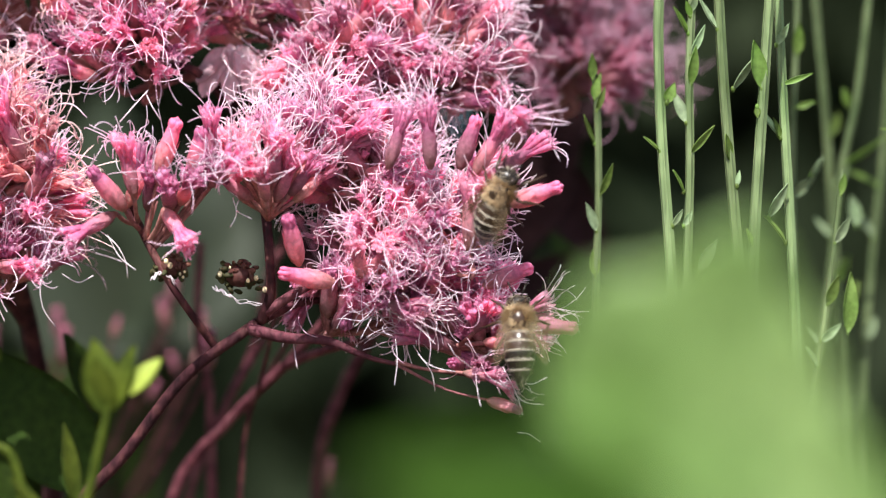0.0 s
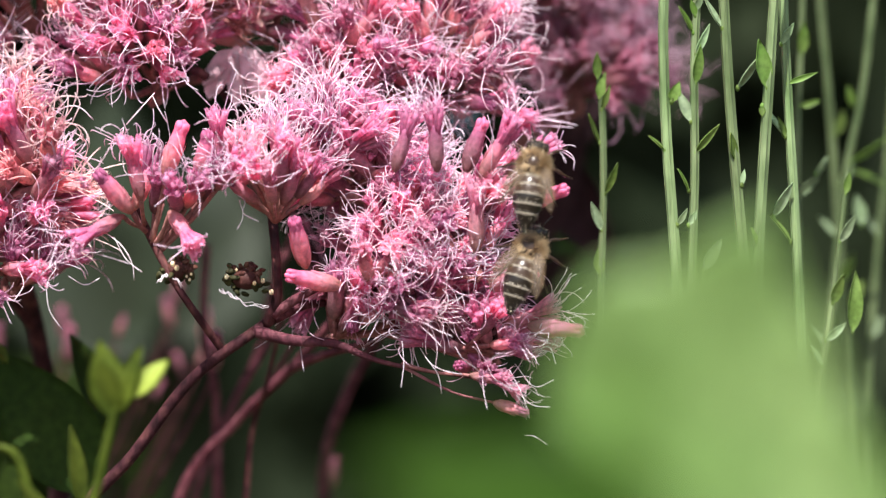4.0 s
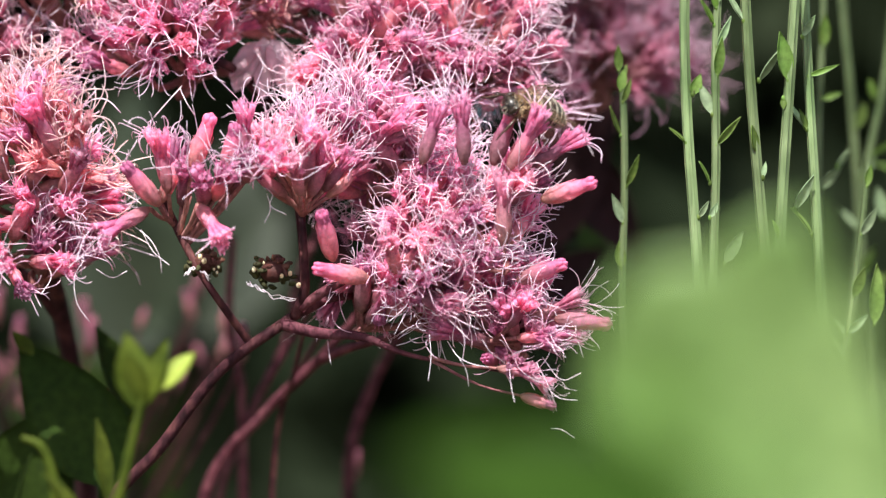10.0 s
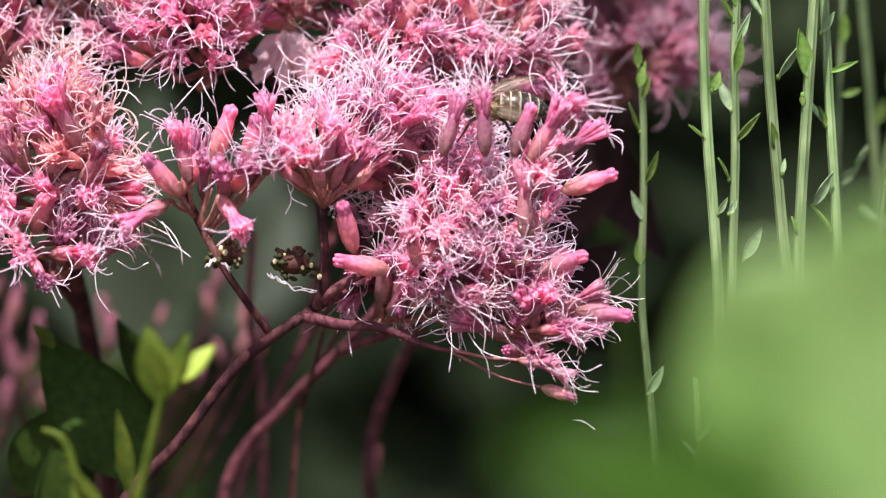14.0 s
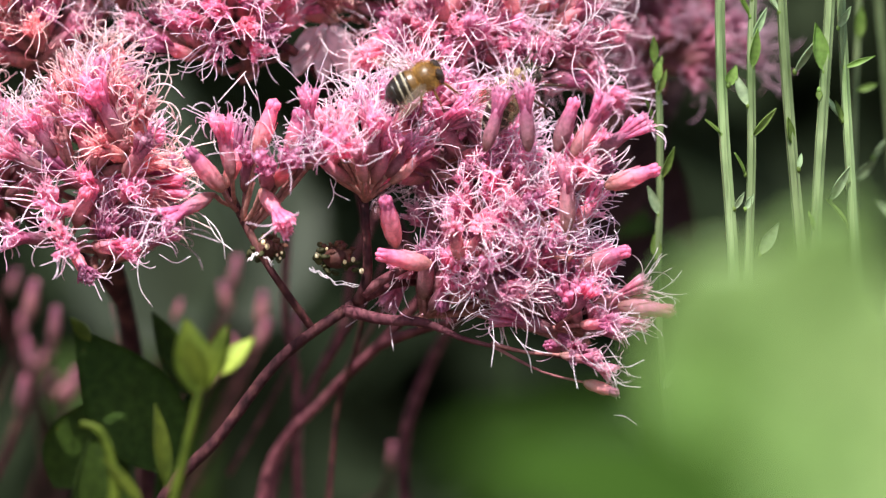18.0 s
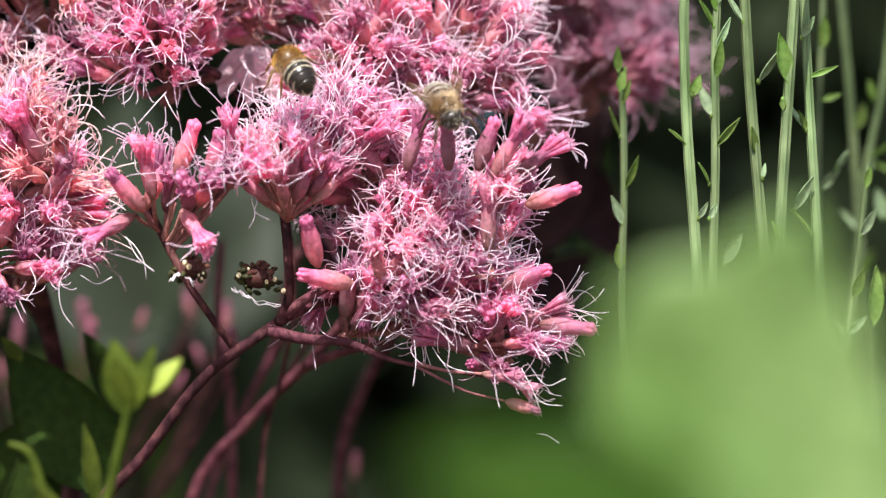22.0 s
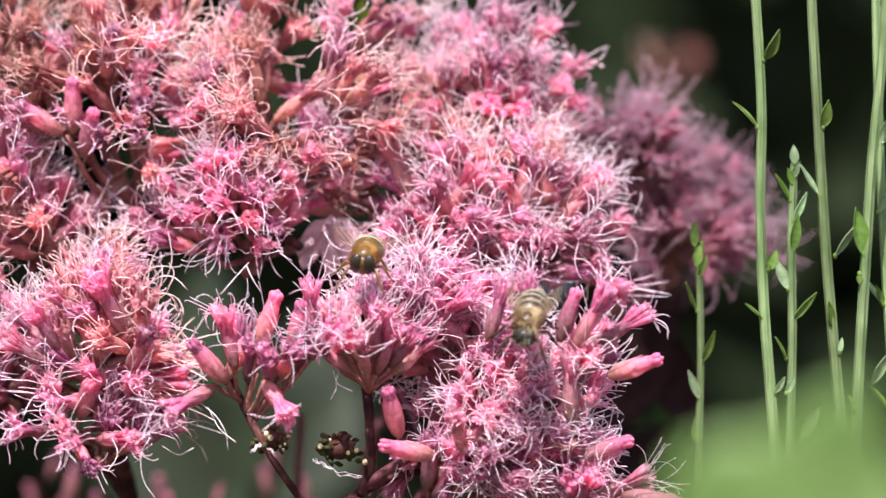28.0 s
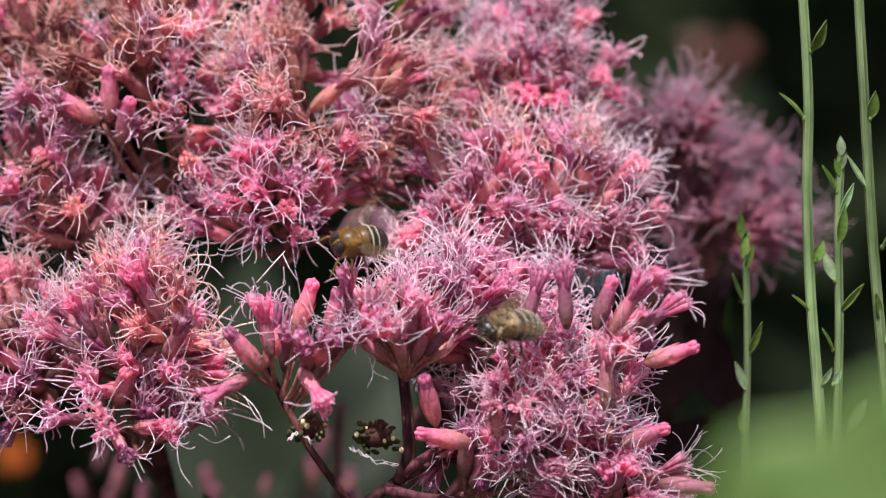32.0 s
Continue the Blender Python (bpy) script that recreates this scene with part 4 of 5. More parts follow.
def far_flower(u, v, d, size, mat, label, name):
    at = spot(u, v, d)
    ob = new_plant((at.x, at.y + 0.005, 0), label, "flower", "far flowers", name)
    branch(ob, "stem", [(at.x, at.y + 0.005, 0), (at.x + 0.004, at.y + 0.005, at.z * 0.6), at], [0.6e-3, 0.16e-3, 0.12e-3], DARK_LEAF, 12, 7)
    iv = ob.matrix_basis.inverted()
    for k in range(9):
        s = Shape()
        s.leaf(size, size * 0.5, leaf_pose(iv @ at, k * 40, 0.25, 10), 0.4e-3, 0.2, 0.15, 8, 2, 0.7)
        part("petal", s, mat, ob)
    s = Shape()
    s.ball(iv @ at - Vector((0, 0.002, 0)), (size * 0.25, size * 0.18, size * 0.25), 6, 10)
    part("flower_centre", s, DRY, ob)


pale = new_plant((-0.03, 0.03, 0.0), "pale pink flower with drooping petals behind the clusters", "flower", "far flowers", "pale_flower")
branch(pale, "stem", [(-0.03, 0.03, 0), (-0.03, 0.03, 0.7), spot(430, 800, 42), spot(465, 660, 34), spot(484, 560, 28), spot(478, 420, 28), spot(428, 240, 24), spot(410, 80, 22)], [3e-3, 2e-3, 0.4e-3, 0.35e-3, 0.3e-3, 0.3e-3, 0.35e-3, 0.4e-3], RED_STEM, 44, 7)
for u, v, angle, ln, wd, turn in ((398, 84, 243, 100, 50, 20), (408, 76, 270, 112, 40, -10), (422, 80, 290, 108, 54, -25), (400, 90, 225, 80, 42, 30)):
    s = Shape()
    s.leaf(ln * U, wd * U, leaf_pose(spot(u, v, 17) - pale.location, angle, 0.12, turn), 0.35e-3, 0.1, 0.12, 10, 3, 0.6)
    part("petal", s, PALE_PINK, pale)


far_flower(-240, 525, 260, 0.0032, ORANGE, "orange flower far behind the stems", "orange_flower")
# blue patch of unknown origin, given a made-up flower's shape
far_flower(782, 195, 170, 0.0055, BLUE, "flower shape added for a small unidentified blue patch", "blue_flower")


# ---- insects ----
def simple(name, col, rough, spec=0.5, alpha=1.0, coat=0.0):
    m = bpy.data.materials.new(name)
    m.use_nodes = True
    n, l = m.node_tree.nodes, m.node_tree.links
    b = n["Principled BSDF"]
    co, no = n.new("ShaderNodeTexCoord"), n.new("ShaderNodeTexNoise")
    no.inputs["Scale"].default_value = 2500
    l.new(co.outputs["Object"], no.inputs["Vector"])
    mx = n.new("ShaderNodeMix")
    mx.data_type = "RGBA"
    mx.inputs[6].default_value = (*[c * 0.7 for c in col], 1)
    mx.inputs[7].default_value = (*[min(1, c * 1.3) for c in col], 1)
    l.new(no.outputs["Fac"], mx.inputs[0])
    l.new(mx.outputs[2], b.inputs["Base Color"])
    b.inputs["Roughness"].default_value, b.inputs["Specular IOR Level"].default_value = rough, spec
    b.inputs["Alpha"].default_value, b.inputs["Coat Weight"].default_value = alpha, coat
    return m


FUZZ = simple("tan_fuzz", (0.56, 0.41, 0.24), 0.8, 0.2)
GOLD_FUZZ = simple("gold_fuzz", (0.54, 0.29, 0.07), 0.7, 0.3)
GREY_FUZZ = simple("grey_fuzz", (0.46, 0.40, 0.30), 0.8, 0.2)
DARK_SHELL = simple("dark_shell", (0.020, 0.014, 0.009), 0.30, 0.5)
BROWN_SHELL = simple("brown_shell", (0.055, 0.030, 0.016), 0.3, 0.5)
CREAM = simple("cream_band", (0.56, 0.48, 0.33), 0.7, 0.3)
PALE_BAND = simple("pale_band", (0.42, 0.37, 0.29), 0.7, 0.3)
BRONZE = simple("bronze_shell", (0.13, 0.066, 0.016), 0.36, 0.5, 1, 0.1)
AMBER = simple("amber_shell", (0.20, 0.095, 0.018), 0.3, 0.5, 1, 0.2)
EYE_SHELL = simple("eye", (0.035, 0.022, 0.015), 0.18, 0.6)
WING = simple("wing", (0.30, 0.20, 0.11), 0.3, 0.3, 0.08)
VEIN = simple("wing_vein", (0.12, 0.075, 0.04), 0.5)


def fuzz(s, c, r, n, ln, rr, width=0.06e-3, bald=2.0):
    for i in range(n):
        q = Vector((rr.gauss(0, 1), rr.gauss(0, 1), rr.gauss(0, 1))).normalized()
        if q.z > bald:
            continue
        p = Vector(c) + Vector((q.x * r[0], q.y * r[1], q.z * r[2]))
        o = q.orthogonal().normalized() * width
        tip = p + (q + Vector((rr.gauss(-0.3, 0.3), rr.gauss(0, 0.3), rr.gauss(0, 0.3)))).normalized() * ln * rr.uniform(0.5, 1.1)
        s.add([p - o, p + o, tip], [(0, 1, 2)])


def wing_shape(side, root, length, width, sweep, lift):
    m = Matrix.Translation(root) @ Matrix.Rotation(radians(180 - side * sweep), 4, "Z") @ Matrix.Rotation(radians(-lift), 4, "Y")
    s, v = Shape(), Shape()
    s.leaf(length, width, m, 0.03e-3, 0.03, 0.02, 10, 2, 0.7)
    for y0, y1, l1 in ((0.0, 0.0, 0.95), (0.1, 0.32, 0.8), (-0.1, -0.35, 0.75), (0.2, 0.46, 0.55)):
        v.tube([m @ Vector((length * 0.02, width * y0 * 0.2, 0.03e-3)), m @ Vector((length * l1 * 0.5, width * y1 * 0.9, 0.05e-3 - 0.03 * length * 0.25)), m @ Vector((length * l1, width * y1 * 0.6, 0.05e-3 - 0.03 * length * l1 * l1))], [0.06e-3, 0.05e-3, 0.03e-3], 4)
    return s, v


def legs(ob, mat, length):
    for side in (-1, 1):
        for x, a in ((3.4, 40), (2.2, 90), (1.0, 140)):
            s = Shape()
            d = Vector((math.cos(radians(a)), side * math.sin(radians(a)), 0))
            p0 = Vector((x * 1e-3, side * 1.2e-3, -1.2e-3))
            p1 = p0 + d * length * 0.4 + Vector((0, 0, 0.5e-3))
            p2 = p1 + d * length * 0.3 + Vector((0, 0, -length * 0.45))
            p3 = p2 + d * length * 0.25 + Vector((0, 0, -length * 0.2))
            s.tube([p0, p0.lerp(p1, 0.5), p1, p1.lerp(p2, 0.5), p2, p3], [0.25e-3, 0.3e-3, 0.22e-3, 0.26e-3, 0.16e-3, 0.1e-3], 6)
            part("leg", s, mat, ob)


def honey_bee(label, seed):
    rr = random.Random(seed)
    ob = tagged(new("honey_bee"), label, "bee", "bees")
    s = Shape()
    s.ball((2.2e-3, 0, 0.2e-3), (2.0e-3, 1.9e-3, 1.8e-3), 10, 14)
    thorax = part("thorax", s, BROWN_SHELL, ob, "dark brown thorax with a bald back")
    s = Shape()
    fuzz(s, (2.2e-3, 0, 0.2e-3), (1.95e-3, 1.85e-3, 1.75e-3), 2300, 1.35e-3, rr, bald=0.93)
    part("thorax_hair", s, FUZZ, thorax, "furry tan hair")
    s = Shape()
    s.ball((4.9e-3, 0, -0.3e-3), (1.1e-3, 1.6e-3, 1.4e-3), 8, 12)
    h = part("head", s, DARK_SHELL, ob)
    s = Shape()
    fuzz(s, (4.9e-3, 0, -0.3e-3), (1.05e-3, 1.5e-3, 1.35e-3), 350, 0.6e-3, rr)
    part("face_hair", s, GREY_FUZZ, h)
    for side in (-1, 1):
        s = Shape()
        s.ball((4.9e-3, side * 1.25e-3, 0), (0.8e-3, 0.5e-3, 1.1e-3), 7, 10)
        part("eye", s, EYE_SHELL, h)
        s = Shape()
        s.tube([(5.7e-3, side * 0.4e-3, 0.2e-3), (6.6e-3, side * 0.9e-3, 0.8e-3), (8.0e-3, side * 1.4e-3, 0.2e-3)], [0.13e-3, 0.12e-3, 0.12e-3], 5)
        part("antenna", s, DARK_SHELL, h)
    abd = None
    for i in range(6):
        x0, x1 = 0.4 - i * 1.3, 0.4 - (i + 1) * 1.3 - 0.25
        w = [1.75, 2.15, 2.25, 2.1, 1.7, 1.1, 0.35]
        s = Shape()
        xs = np.linspace(x0, x1, 5)
        rad = np.interp(xs, [0.4 - j * 1.3 for j in range(7)][::-1], w[::-1])
        s.tube([(x * 1e-3, 0, (-0.2 - 0.03 * (x - 0.4) ** 2) * 1e-3) for x in xs], [q * 1e-3 * (1.03 if j else 0.98) for j, q in enumerate(rad)], 16)
        seg = part("abdomen" if i == 0 else "segment", s, BROWN_SHELL if i < 2 else DARK_SHELL, ob if i == 0 else abd)
        if i == 0:
            abd = seg
        if i < 5:
            s = Shape()
            xb = x0 - 0.15
            rb = np.interp([xb, xb - 0.5], [0.4 - j * 1.3 for j in range(7)][::-1], w[::-1])
            zc = lambda x: (-0.2 - 0.03 * (x - 0.4) ** 2) * 1e-3
            s.tube([((xb + q) * 1e-3, 0, zc(xb + q)) for q in (0.08, 0.0, -0.1, -0.18)], [np.interp(xb + q, [0.4 - j * 1.3 for j in range(7)][::-1], w[::-1]) * 1e-3 * f for q, f in ((0.08, 1.0), (0.0, 1.05), (-0.1, 1.055), (-0.18, 1.02))], 18)
            for j in range(170):
                a = rr.uniform(0, 2 * math.pi)
                x, q = xb - rr.uniform(0.0, 0.35), rb[0] * 1.04
                p = Vector((x * 1e-3, q * 1e-3 * math.cos(a), zc(x) + q * 1e-3 * math.sin(a)))
                o = Vector((0, -math.sin(a), math.cos(a))) * 0.035e-3
                s.add([p - o, p + o, p + Vector((-0.9, math.cos(a) * 0.6, math.sin(a) * 0.6)) * rr.uniform(0.25e-3, 0.5e-3)], [(0, 1, 2)])
            part("hair_band", s, PALE_BAND, abd, "pale hair band")
    s = Shape()
    for j in range(260):
        a, x = rr.uniform(0, 2 * math.pi), rr.choice((rr.uniform(-7.4, -4.6), rr.uniform(-7.4, 0.2)))
        q = np.interp(x, [0.4 - k * 1.3 for k in range(7)][::-1], w[::-1]) * 1.02
        p = Vector((x * 1e-3, q * 1e-3 * math.cos(a), (-0.2 - 0.03 * (x - 0.4) ** 2 + q * math.sin(a)) * 1e-3))
        o = Vector((0, -math.sin(a), math.cos(a))) * 0.03e-3
        s.add([p - o, p + o, p + Vector((-1.0, math.cos(a) * 0.7, math.sin(a) * 0.7)) * rr.uniform(0.3e-3, 0.6e-3)], [(0, 1, 2)])
    part("abdomen_hair", s, GREY_FUZZ, abd, "short grey hair")
    legs(ob, BROWN_SHELL, 4.6e-3)
    for side in (-1, 1):
        for ln, wd, sw, lf in ((8.2e-3, 2.5e-3, 17, 6), (5.6e-3, 1.8e-3, 27, 3)):
            a, b = wing_shape(side, (2.4e-3 if ln > 7e-3 else 1.6e-3, side * 1.3e-3, 1.3e-3), ln, wd, sw, lf)
            w = part("left_wing" if side > 0 else "right_wing", a, WING, ob, "clear amber-tinted wing")
            part("vein", b, VEIN, w)
    return ob


def drone_fly(label):
    rr = random.Random(3)
    ob = tagged(new("hoverfly"), label, "hoverfly")
    s = Shape()
    s.ball((1.8e-3, 0, 0.2e-3), (2.6e-3, 2.25e-3, 2.0e-3), 10, 16)
    body = part("thorax", s, BRONZE, ob, "shiny bronze thorax")
    s = Shape()
    fuzz(s, (2.0e-3, 0, 0.2e-3), (2.45e-3, 2.2e-3, 1.95e-3), 2600, 0.8e-3, rr, 0.035e-3, bald=0.95)
    part("thorax_hair", s, GOLD_FUZZ, body, "golden hair")
    s = Shape()
    s.ball((-0.1e-3, 0, 0.8e-3), (0.8e-3, 1.6e-3, 0.9e-3), 7, 12)
    part("scutellum", s, AMBER, ob)
    s = Shape()
    s.ball((4.2e-3, 0, -0.2e-3), (0.9e-3, 1.3e-3, 1.5e-3), 8, 12)
    h = part("head", s, AMBER, ob, "yellow face")
    for side in (-1, 1):
        s = Shape()
        s.ball((4.25e-3, side * 0.95e-3, 0.1e-3), (1.0e-3, 1.15e-3, 1.65e-3), 8, 12)
        part("eye", s, EYE_SHELL, h)
        s = Shape()
        s.tube([(5.0e-3, side * 0.2e-3, 0.3e-3), (5.6e-3, side * 0.35e-3, 0.3e-3)], [0.16e-3, 0.1e-3], 5)
        part("antenna", s, DARK_SHELL, h)
    w = [2.1, 2.4, 2.45, 2.25, 1.75, 0.5]
    edges = [-0.1 - 1.3 * j for j in range(6)]
    abd = None
    for i in range(5):
        xs = np.linspace(edges[i], edges[i + 1], 5)
        rad = np.interp(xs, edges[::-1], w[::-1])
        s = Shape()
        s.tube([(x * 1e-3, 0, (-0.05 - 0.03 * x * x) * 1e-3) for x in xs], [q * 1e-3 for q in rad], 18)
        seg = part("abdomen" if i == 0 else "segment", s, BRONZE if i == 0 else DARK_SHELL, ob if i == 0 else abd)
        if i == 0:
            abd = seg
        elif i < 5:
            s = Shape()
            x = edges[i] - 0.75
            s.tube([((x + q) * 1e-3, 0, (-0.05 - 0.03 * x * x) * 1e-3) for q in (0.15, 0.07, -0.07, -0.15)], [np.interp(x, edges[::-1], w[::-1]) * 1e-3 * f for f in (1.0, 1.065, 1.065, 1.0)], 18)
            part("band", s, CREAM, abd, "thin cream band")
    legs(ob, AMBER, 4.2e-3)
    for side in (-1, 1):
        a, b = wing_shape(side, (1.4e-3, side * 1.7e-3, 1.2e-3), 9.0e-3, 3.0e-3, 30, 6)
        wg = part("left_wing" if side > 0 else "right_wing", a, WING, ob, "clear wing")
        part("vein", b, VEIN, wg)
    return ob


def shrunk(ob, k, wide):
    """Scales an insect about its middle, its width and height by wide more."""
    done = set()
    for o in ob.children_recursive:
        if o.data.name not in done:
            done.add(o.data.name)
            o.data.transform(Matrix.Diagonal((k, k * wide, k * wide, 1)))
    return ob


bee_one = honey_bee("honey bee with furry tan thorax and pale-banded dark abdomen", 1)
bee_two = honey_bee("honey bee with furry tan thorax feeding on the pink flowers", 2)
fly = drone_fly("shiny bronze hoverfly with black abdomen and thin cream bands")
for ob, k, wide in ((bee_one, 0.95, 1.02), (bee_two, 0.95, 1.02), (fly, 0.75, 1.2)):
    shrunk(ob, k, wide)

# ---- motion rows: seconds, then millimetres from the plan's middle ----
SWAY = [
    (0, 0, -0), (0.5, 0, -0.16), (1, 0.16, -0), (1.5, -0.16, -0.24), (2, 0.08, -0.16), (2.5, 0.08, -0.4),
    (3, 0.24, -0.32), (3.5, 0.24, -0.48), (5.5, 0.56, -0.48), (6, 0.8, -0.08), (6.5, 0.4, -0.32), (7, 0.24, -0.56),
    (7.5, 0, -0.4), (8, 1.52, -0.32), (8.5, 0.8, -0.16), (9, 0.48, -0.32), (9.5, 0.96, -0), (10, 1.12, -0.48),
    (10.5, 2.24, -0.08), (11, 1.2, -0), (11.5, 1.68, -0.24), (12, 0.8, 0.08), (12.5, 2.08, -0.24), (13, 1.44, -0.24),
    (13.5, 1.44, -0.08), (14, 1.36, 0.24), (14.5, 2.4, -0), (16.5, -0.88, -0.8), (17, 2, -0.72), (17.5, 1.84, 0.16),
    (18, 5.04, 0.56), (18.5, 1.12, -0.88), (19, 1.6, -1.12), (19.5, 2.56, -0.88), (20, 0.96, -1.28), (20.5, 1.2, -0.4),
    (21, -1.28, -1.12), (21.5, 1.6, -0.16), (22, -0.96, -1.28), (22.5, 0.64, -0.4), (23, 0.08, -1.12), (23.5, 1.04, -0.8),
    (24, -2.08, -1.68), (24.5, -0.96, -0.48), (26.5, -0.32, -0.48), (27, -0.8, -0.56), (27.5, -0.32, -0.56), (28, -0.24, -0.72),
    (28.5, -0.08, -0.96), (29, -0.32, -0.96), (29.5, -0.4, -0.88), (30, -1.28, -0.48), (30.5, -1.68, -0.88), (31, -1.76, -0.48),
    (31.5, -1.68, -0.56), (32, -1.68, -0.32),
]
BEE_ONE = [
    (0, 7.2, -8, 6.2, 66, 0.5), (0.5, 7.4, -8, 6.2, 62, 0.3), (1, 8.4, -8, 8.4, 50, -0.3), (1.5, 10.6, -8, 6.4, 42, -0.3),
    (2, 8.4, -9, 8, 90, -0.3), (2.5, 10.2, -9, 7.6, 75, -0.3), (3, 11.7, -9, 9.1, 75, -0.3), (3.5, 11.5, -9, 9.8, 80, -0.3),
    (5.5, 12.2, -9, 8.2, 70, -0.3), (6, 11.7, -9, 8.8, 63, -0.3), (6.5, 11.8, -8, 10.7, 65, -0.3), (7, 12.1, -6, 11.7, 72, -0.3),
    (7.5, 12.6, -4, 14, 100, -0.3), (8, 14.2, -4, 13, 112, -0.3), (8.5, 14, -4, 12.2, 115, -0.3), (8.8, 13.7, -3, 13.7, 120, -0.3),
    (9, 9.4, -1, 18.9, 165, 0.9), (9.5, 10.2, -1, 18.9, 170, 0.9), (10, 9.3, -1, 18.5, 172, 0.9), (10.5, 7.5, -1, 18.2, 180, 0.5),
    (11, 5.5, 4, 17.7, 180, 0), (11.5, 4.3, 4, 17.6, 170, 0), (12, 3, 4, 18.4, 175, 0), (13, 2.5, 4, 18.6, 180, 0),
    (14, 2, 4, 18.7, 180, 0), (14.5, 2.2, 4, 18.1, 175, 0), (16.5, -3.5, 4, 17.6, 170, 0), (17, -1.5, 4, 17.9, 150, 0),
    (17.5, -1.1, 4, 19.1, 100, 0), (18, 0.8, 2, 18.9, 50, 0.2), (18.5, -2, -2, 18.7, -5, 1.1), (19, -1.1, -4, 19.1, -18, 1.32),
    (19.5, -0.2, -4, 19.7, -25, 1.32), (20, -2.1, -5, 19.7, -45, 1.54), (20.5, -1.7, -5, 19.7, -52, 1.54), (21, -4.1, -6, 19.6, -75, 1.76),
    (21.5, -0.9, -6, 19.6, -85, 1.76), (22, -3.5, -6, 19.3, -60, 1.54), (22.5, -3.3, -7, 18.1, -60, 0.5), (23, -3.1, -8, 15.2, -75, 0.5),
    (23.5, -2.4, -8, 15.2, -70, 0.5), (24, -6.2, -8, 15.2, -80, 0.5), (24.5, -3.9, -8, 15.8, -95, 0.5), (26.5, -1.4, -8, 15.2, -130, 1.1),
    (27, -2.1, -8, 15.3, -120, 1.1), (27.5, -1.9, -8, 15.3, -110, 1.1), (28, -2.1, -8, 14, -105, 1.1), (28.5, 0.3, -7, 13.2, -100, 1.6),
    (29, -0.3, -7, 13, -120, 1.6), (29.5, -1.2, -7, 11.9, -150, 1.0), (30, -1.6, -7, 12, -175, 1.0), (30.5, -2.4, -7, 10.2, -175, 1.0),
    (31, -3.1, -7, 10.3, -165, 1.0), (31.5, -3.7, -6, 12.2, -160, 1.0), (32, -11.2, -6, 11.5, -170, 1.0),
]
BEE_TWO = [
    (0, 10.6, -7, -11.9, 92, -0.3), (0.5, 11.1, -7, -11.4, 90, -0.3), (1, 11.1, -7, -10.4, 88, -0.3), (1.5, 11.2, -7, -9.8, 88, -0.3),
    (2, 11.6, -7, -9.9, 80, -0.3), (2.5, 10.6, -7, -6.4, 90, -0.3), (3, 10.9, -7, -2.4, 70, -0.3), (3.5, 10.4, -7, -1.8, 85, -0.3),
    (4.6, 11.6, -7, -2.9, 30, -0.1), (5.5, 13.7, -6, -4.0, -22, 0.2), (6, 15.7, -6, -3.8, 52, 0.2), (6.5, 14.5, -6, -3.4, 126, -0.3), (7, 13.9, -5, -3.1, 130, -0.3),
    (7.5, 14.1, -5, -2.3, 126, -0.3), (8, 15.9, -5, -1.1, 106, -0.3), (8.5, 18.2, -5, 2.8, 65, -0.3), (8.8, 17.8, -5, 3.7, 62, 0),
    (8.9, 19.6, -5, 7.3, 70, 0), (9, 29.3, -2, 15.9, 150, 0), (9.1, 29.4, 0, 5.6, 200, 0), (9.2, 37.4, 5, -7.3, 260, 0),
    (9.4, 60.8, 20, -17.4, 330, 0), (9.7, 85.28, 30, -16.72, 350, 0), (12, 89.28, 30, -20.72, 350, 0), (32, 89.28, 30, -20.72, 350, 0),
]
FLY = [
    (0, -38.72, 25, 80.08, 0, 0), (17, -38.72, 25, 80.08, 0, 0), (17.3, -33.3, -2, 46.2, 5, 0), (17.5, -25.2, -4, 31, 5, 0),
    (17.6, -24.1, -5, 27.2, 12, 0), (17.8, -15.6, -6, 20.3, 15, 0), (18, -12.2, -6, 21, 25, 0), (18.5, -16.8, -6, 21.5, 37, 0),
    (19, -16.8, -6, 22.5, 34, 0), (19.5, -16.6, -6, 22.5, 100, -1.0), (20, -20.3, -6, 22.4, 104, -1.0), (20.5, -19.9, -6, 24.4, 108, -1.0),
    (21, -24.3, -6, 24.1, 130, -1.0), (21.5, -21.8, -6, 24.9, 125, -1.0), (22, -24.4, -6, 24.3, 130, -1.0), (22.5, -22.8, -6, 23.9, 80, -1.0),
    (23, -24.1, -6, 23.8, 110, -1.0), (23.5, -23.1, -5, 24, 150, 0.25), (24, -26.5, -5, 24.8, 172, 0.25), (24.5, -25.7, -5, 24, 185, 0.25),
    (26.5, -26.1, -5, 22.6, 230, 1.7), (27, -26.2, -5, 22.8, 240, 1.7), (27.5, -25.4, -5, 23, 250, 1.7), (28, -24.9, -5, 22.6, 255, 1.7),
    (28.5, -25.5, -5, 22.2, 250, 1.7), (29, -25.8, -5, 21.8, 248, 1.7), (29.5, -26.9, -5, 21.6, 245, 1.7), (30, -27.3, -5, 22.1, 240, 1.7),
    (30.5, -27.9, -5, 22, 218, 1.7), (31, -29.4, -5, 22.1, 210, 0.5), (31.5, -30.5, -5, 22.9, 190, 0.5), (32, -32.7, -5, 23.2, 190, 0.5),
]
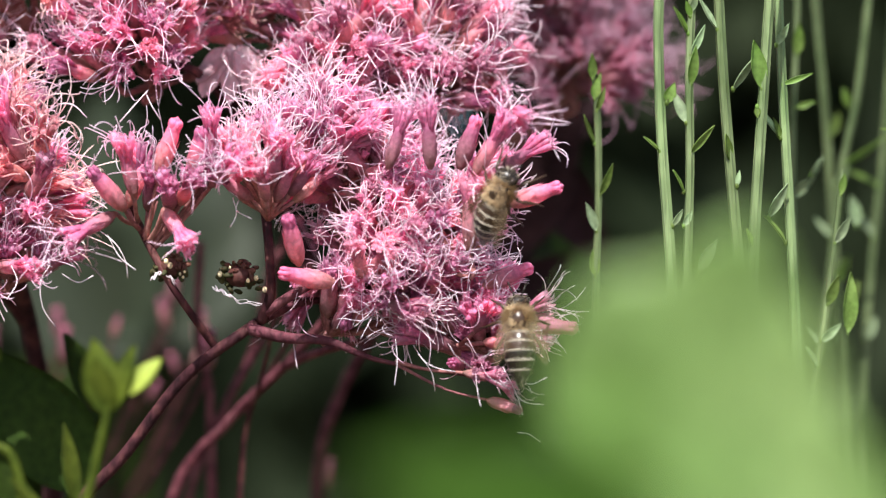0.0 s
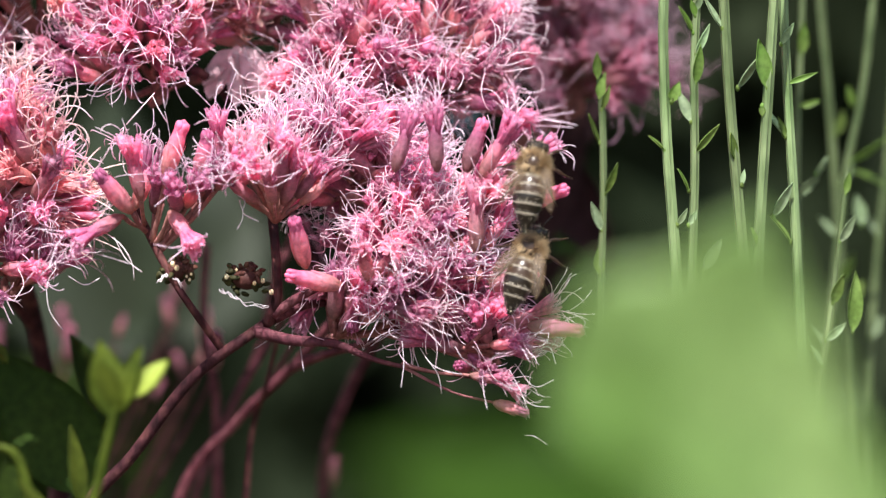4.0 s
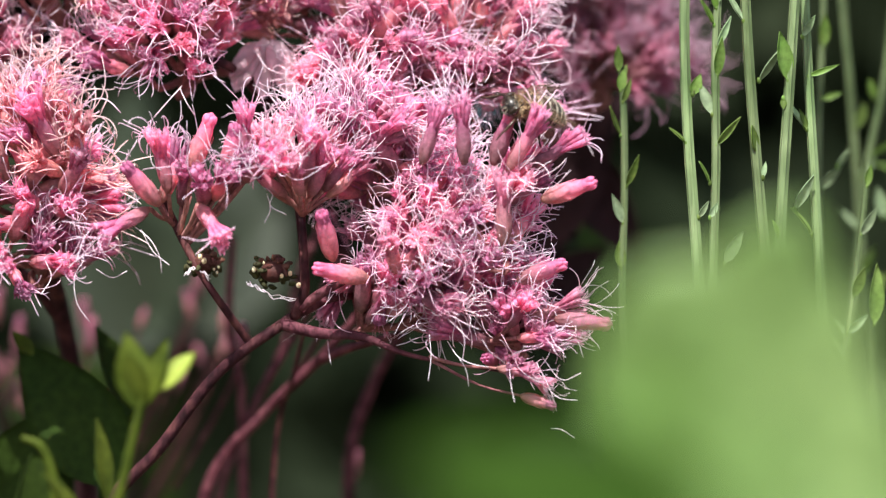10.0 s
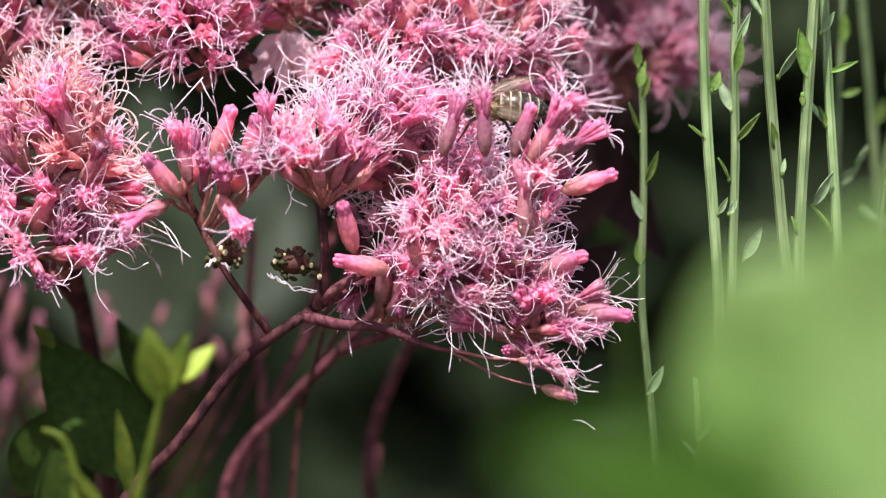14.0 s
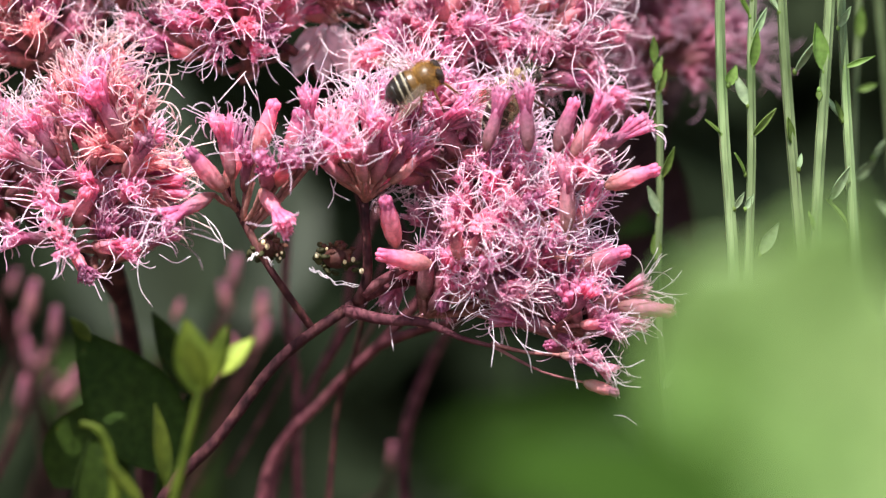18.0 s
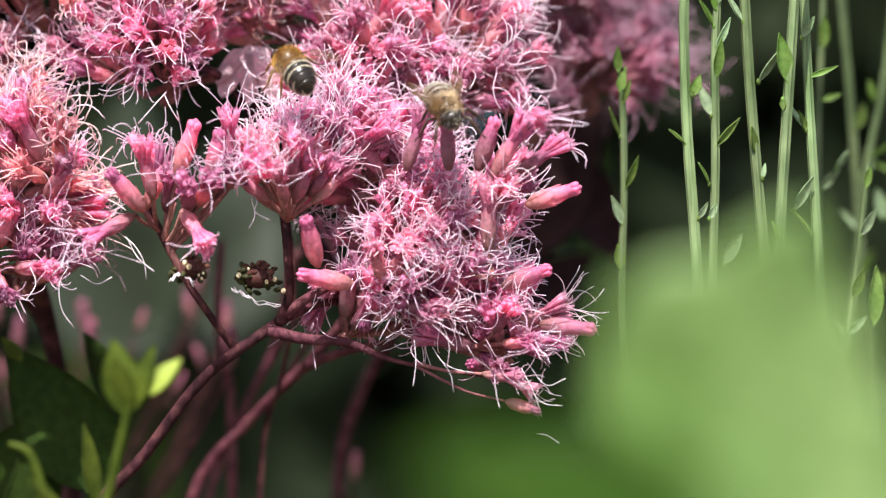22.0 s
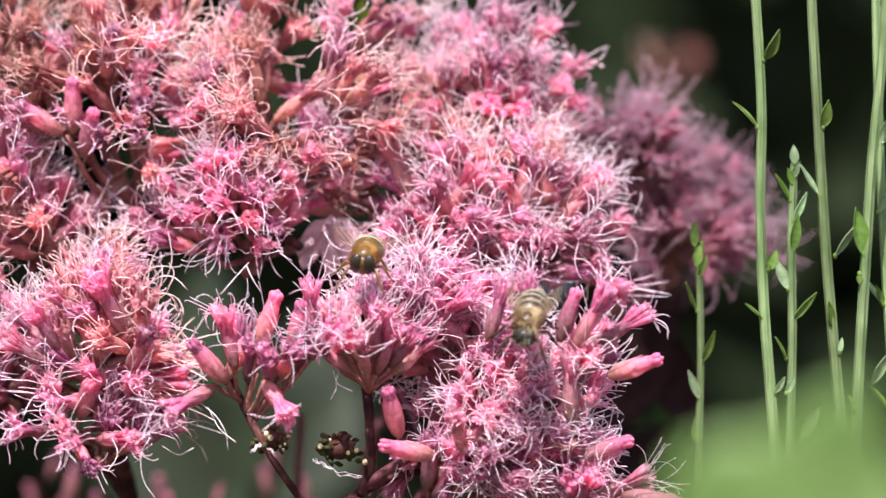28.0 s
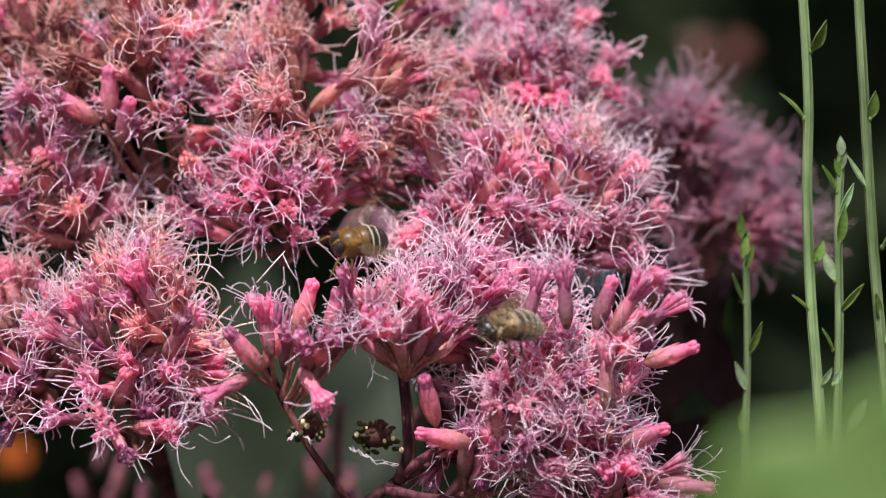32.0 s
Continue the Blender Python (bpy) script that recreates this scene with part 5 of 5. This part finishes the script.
LEAF = [(0, 0, 0), (6, 0.2, 0), (8, 0.6, 0), (10, 1.5, 0), (11.5, 3, 0), (12, 6, 0), (12.5, 7.4, 0), (14.5, 7.4, 0), (16.5, 5, 0), (17, 2.9, 0), (20, 2.6, 0), (23, 1.7, 0), (24, 2.2, 0), (26.5, 0.5, 0), (28, 0, 0), (32, 0, 0)]


def facing(x, y, z, heading, nod=0.0):
    """The pose of an insect on the flowers, its back mostly towards the tripod; heading: degrees, 0 to the right, 90 up; nod: how far its head points at the tripod."""
    h = radians(heading)
    f = Vector((math.cos(h), -nod, math.sin(h))).normalized()
    up = Vector((0, -0.85, 0.52))
    up = (up - f * up.dot(f)).normalized()
    m = Matrix((f, up.cross(f), up)).transposed().to_4x4()
    return Matrix.Translation((x * 1e-3, y * 1e-3 - 0.004, 1.2 + z * 1e-3)) @ m


def spread_wings(ob, times, root, angle):
    """Opens an insect's wings between the second and the third of four times: closed, open, open, closed."""
    for w in ob.children:
        side = 1 if w.name.startswith("left_wing") else -1 if w.name.startswith("right_wing") else 0
        if side:
            at = Matrix.Translation((root[0], side * root[1], root[2]))
            wide = at @ Matrix.Rotation(radians(-side * angle), 4, "Z") @ Matrix.Rotation(radians(side * 18), 4, "X") @ at.inverted()
            shut = Matrix.Identity(4)
            walk(w, [(0, shut), (times[0], shut), (times[1], wide), (times[2], wide), (times[3], shut), (32, shut)])


def motions():
    spread_wings(bee_two, (8.7, 8.95, 9.5, 9.8), (2.0e-3, 1.3e-3, 1.3e-3), 58)
    spread_wings(fly, (17.0, 17.2, 17.7, 17.9), (1.2e-3, 1.7e-3, 1.2e-3), 48)
    for plant, much in ((front, 1.0), (upper, 1.0), (fading, 1.0), (behind, 0.8), (thicket, 0.8), (pale, 0.9), (leafy, 0.8)):
        at = plant.location.copy()
        walk(plant, [(t, pose(at.x, at.y, at.z + dz * much * 1e-3, 0, math.degrees(dx * much * 1e-3 / 1.2), 0)) for t, dx, dz in SWAY])
    at = near.location.copy()
    walk(near, [(t, pose(at.x, at.y, at.z + dz * 1e-3, 0, math.degrees(dx * 1e-3 / 1.15), 0)) for t, dx, dz in LEAF])
    for ob, rows in ((bee_one, BEE_ONE), (bee_two, BEE_TWO), (fly, FLY)):
        walk(ob, [(t, facing(*row)) for t, *row in rows])


motions()
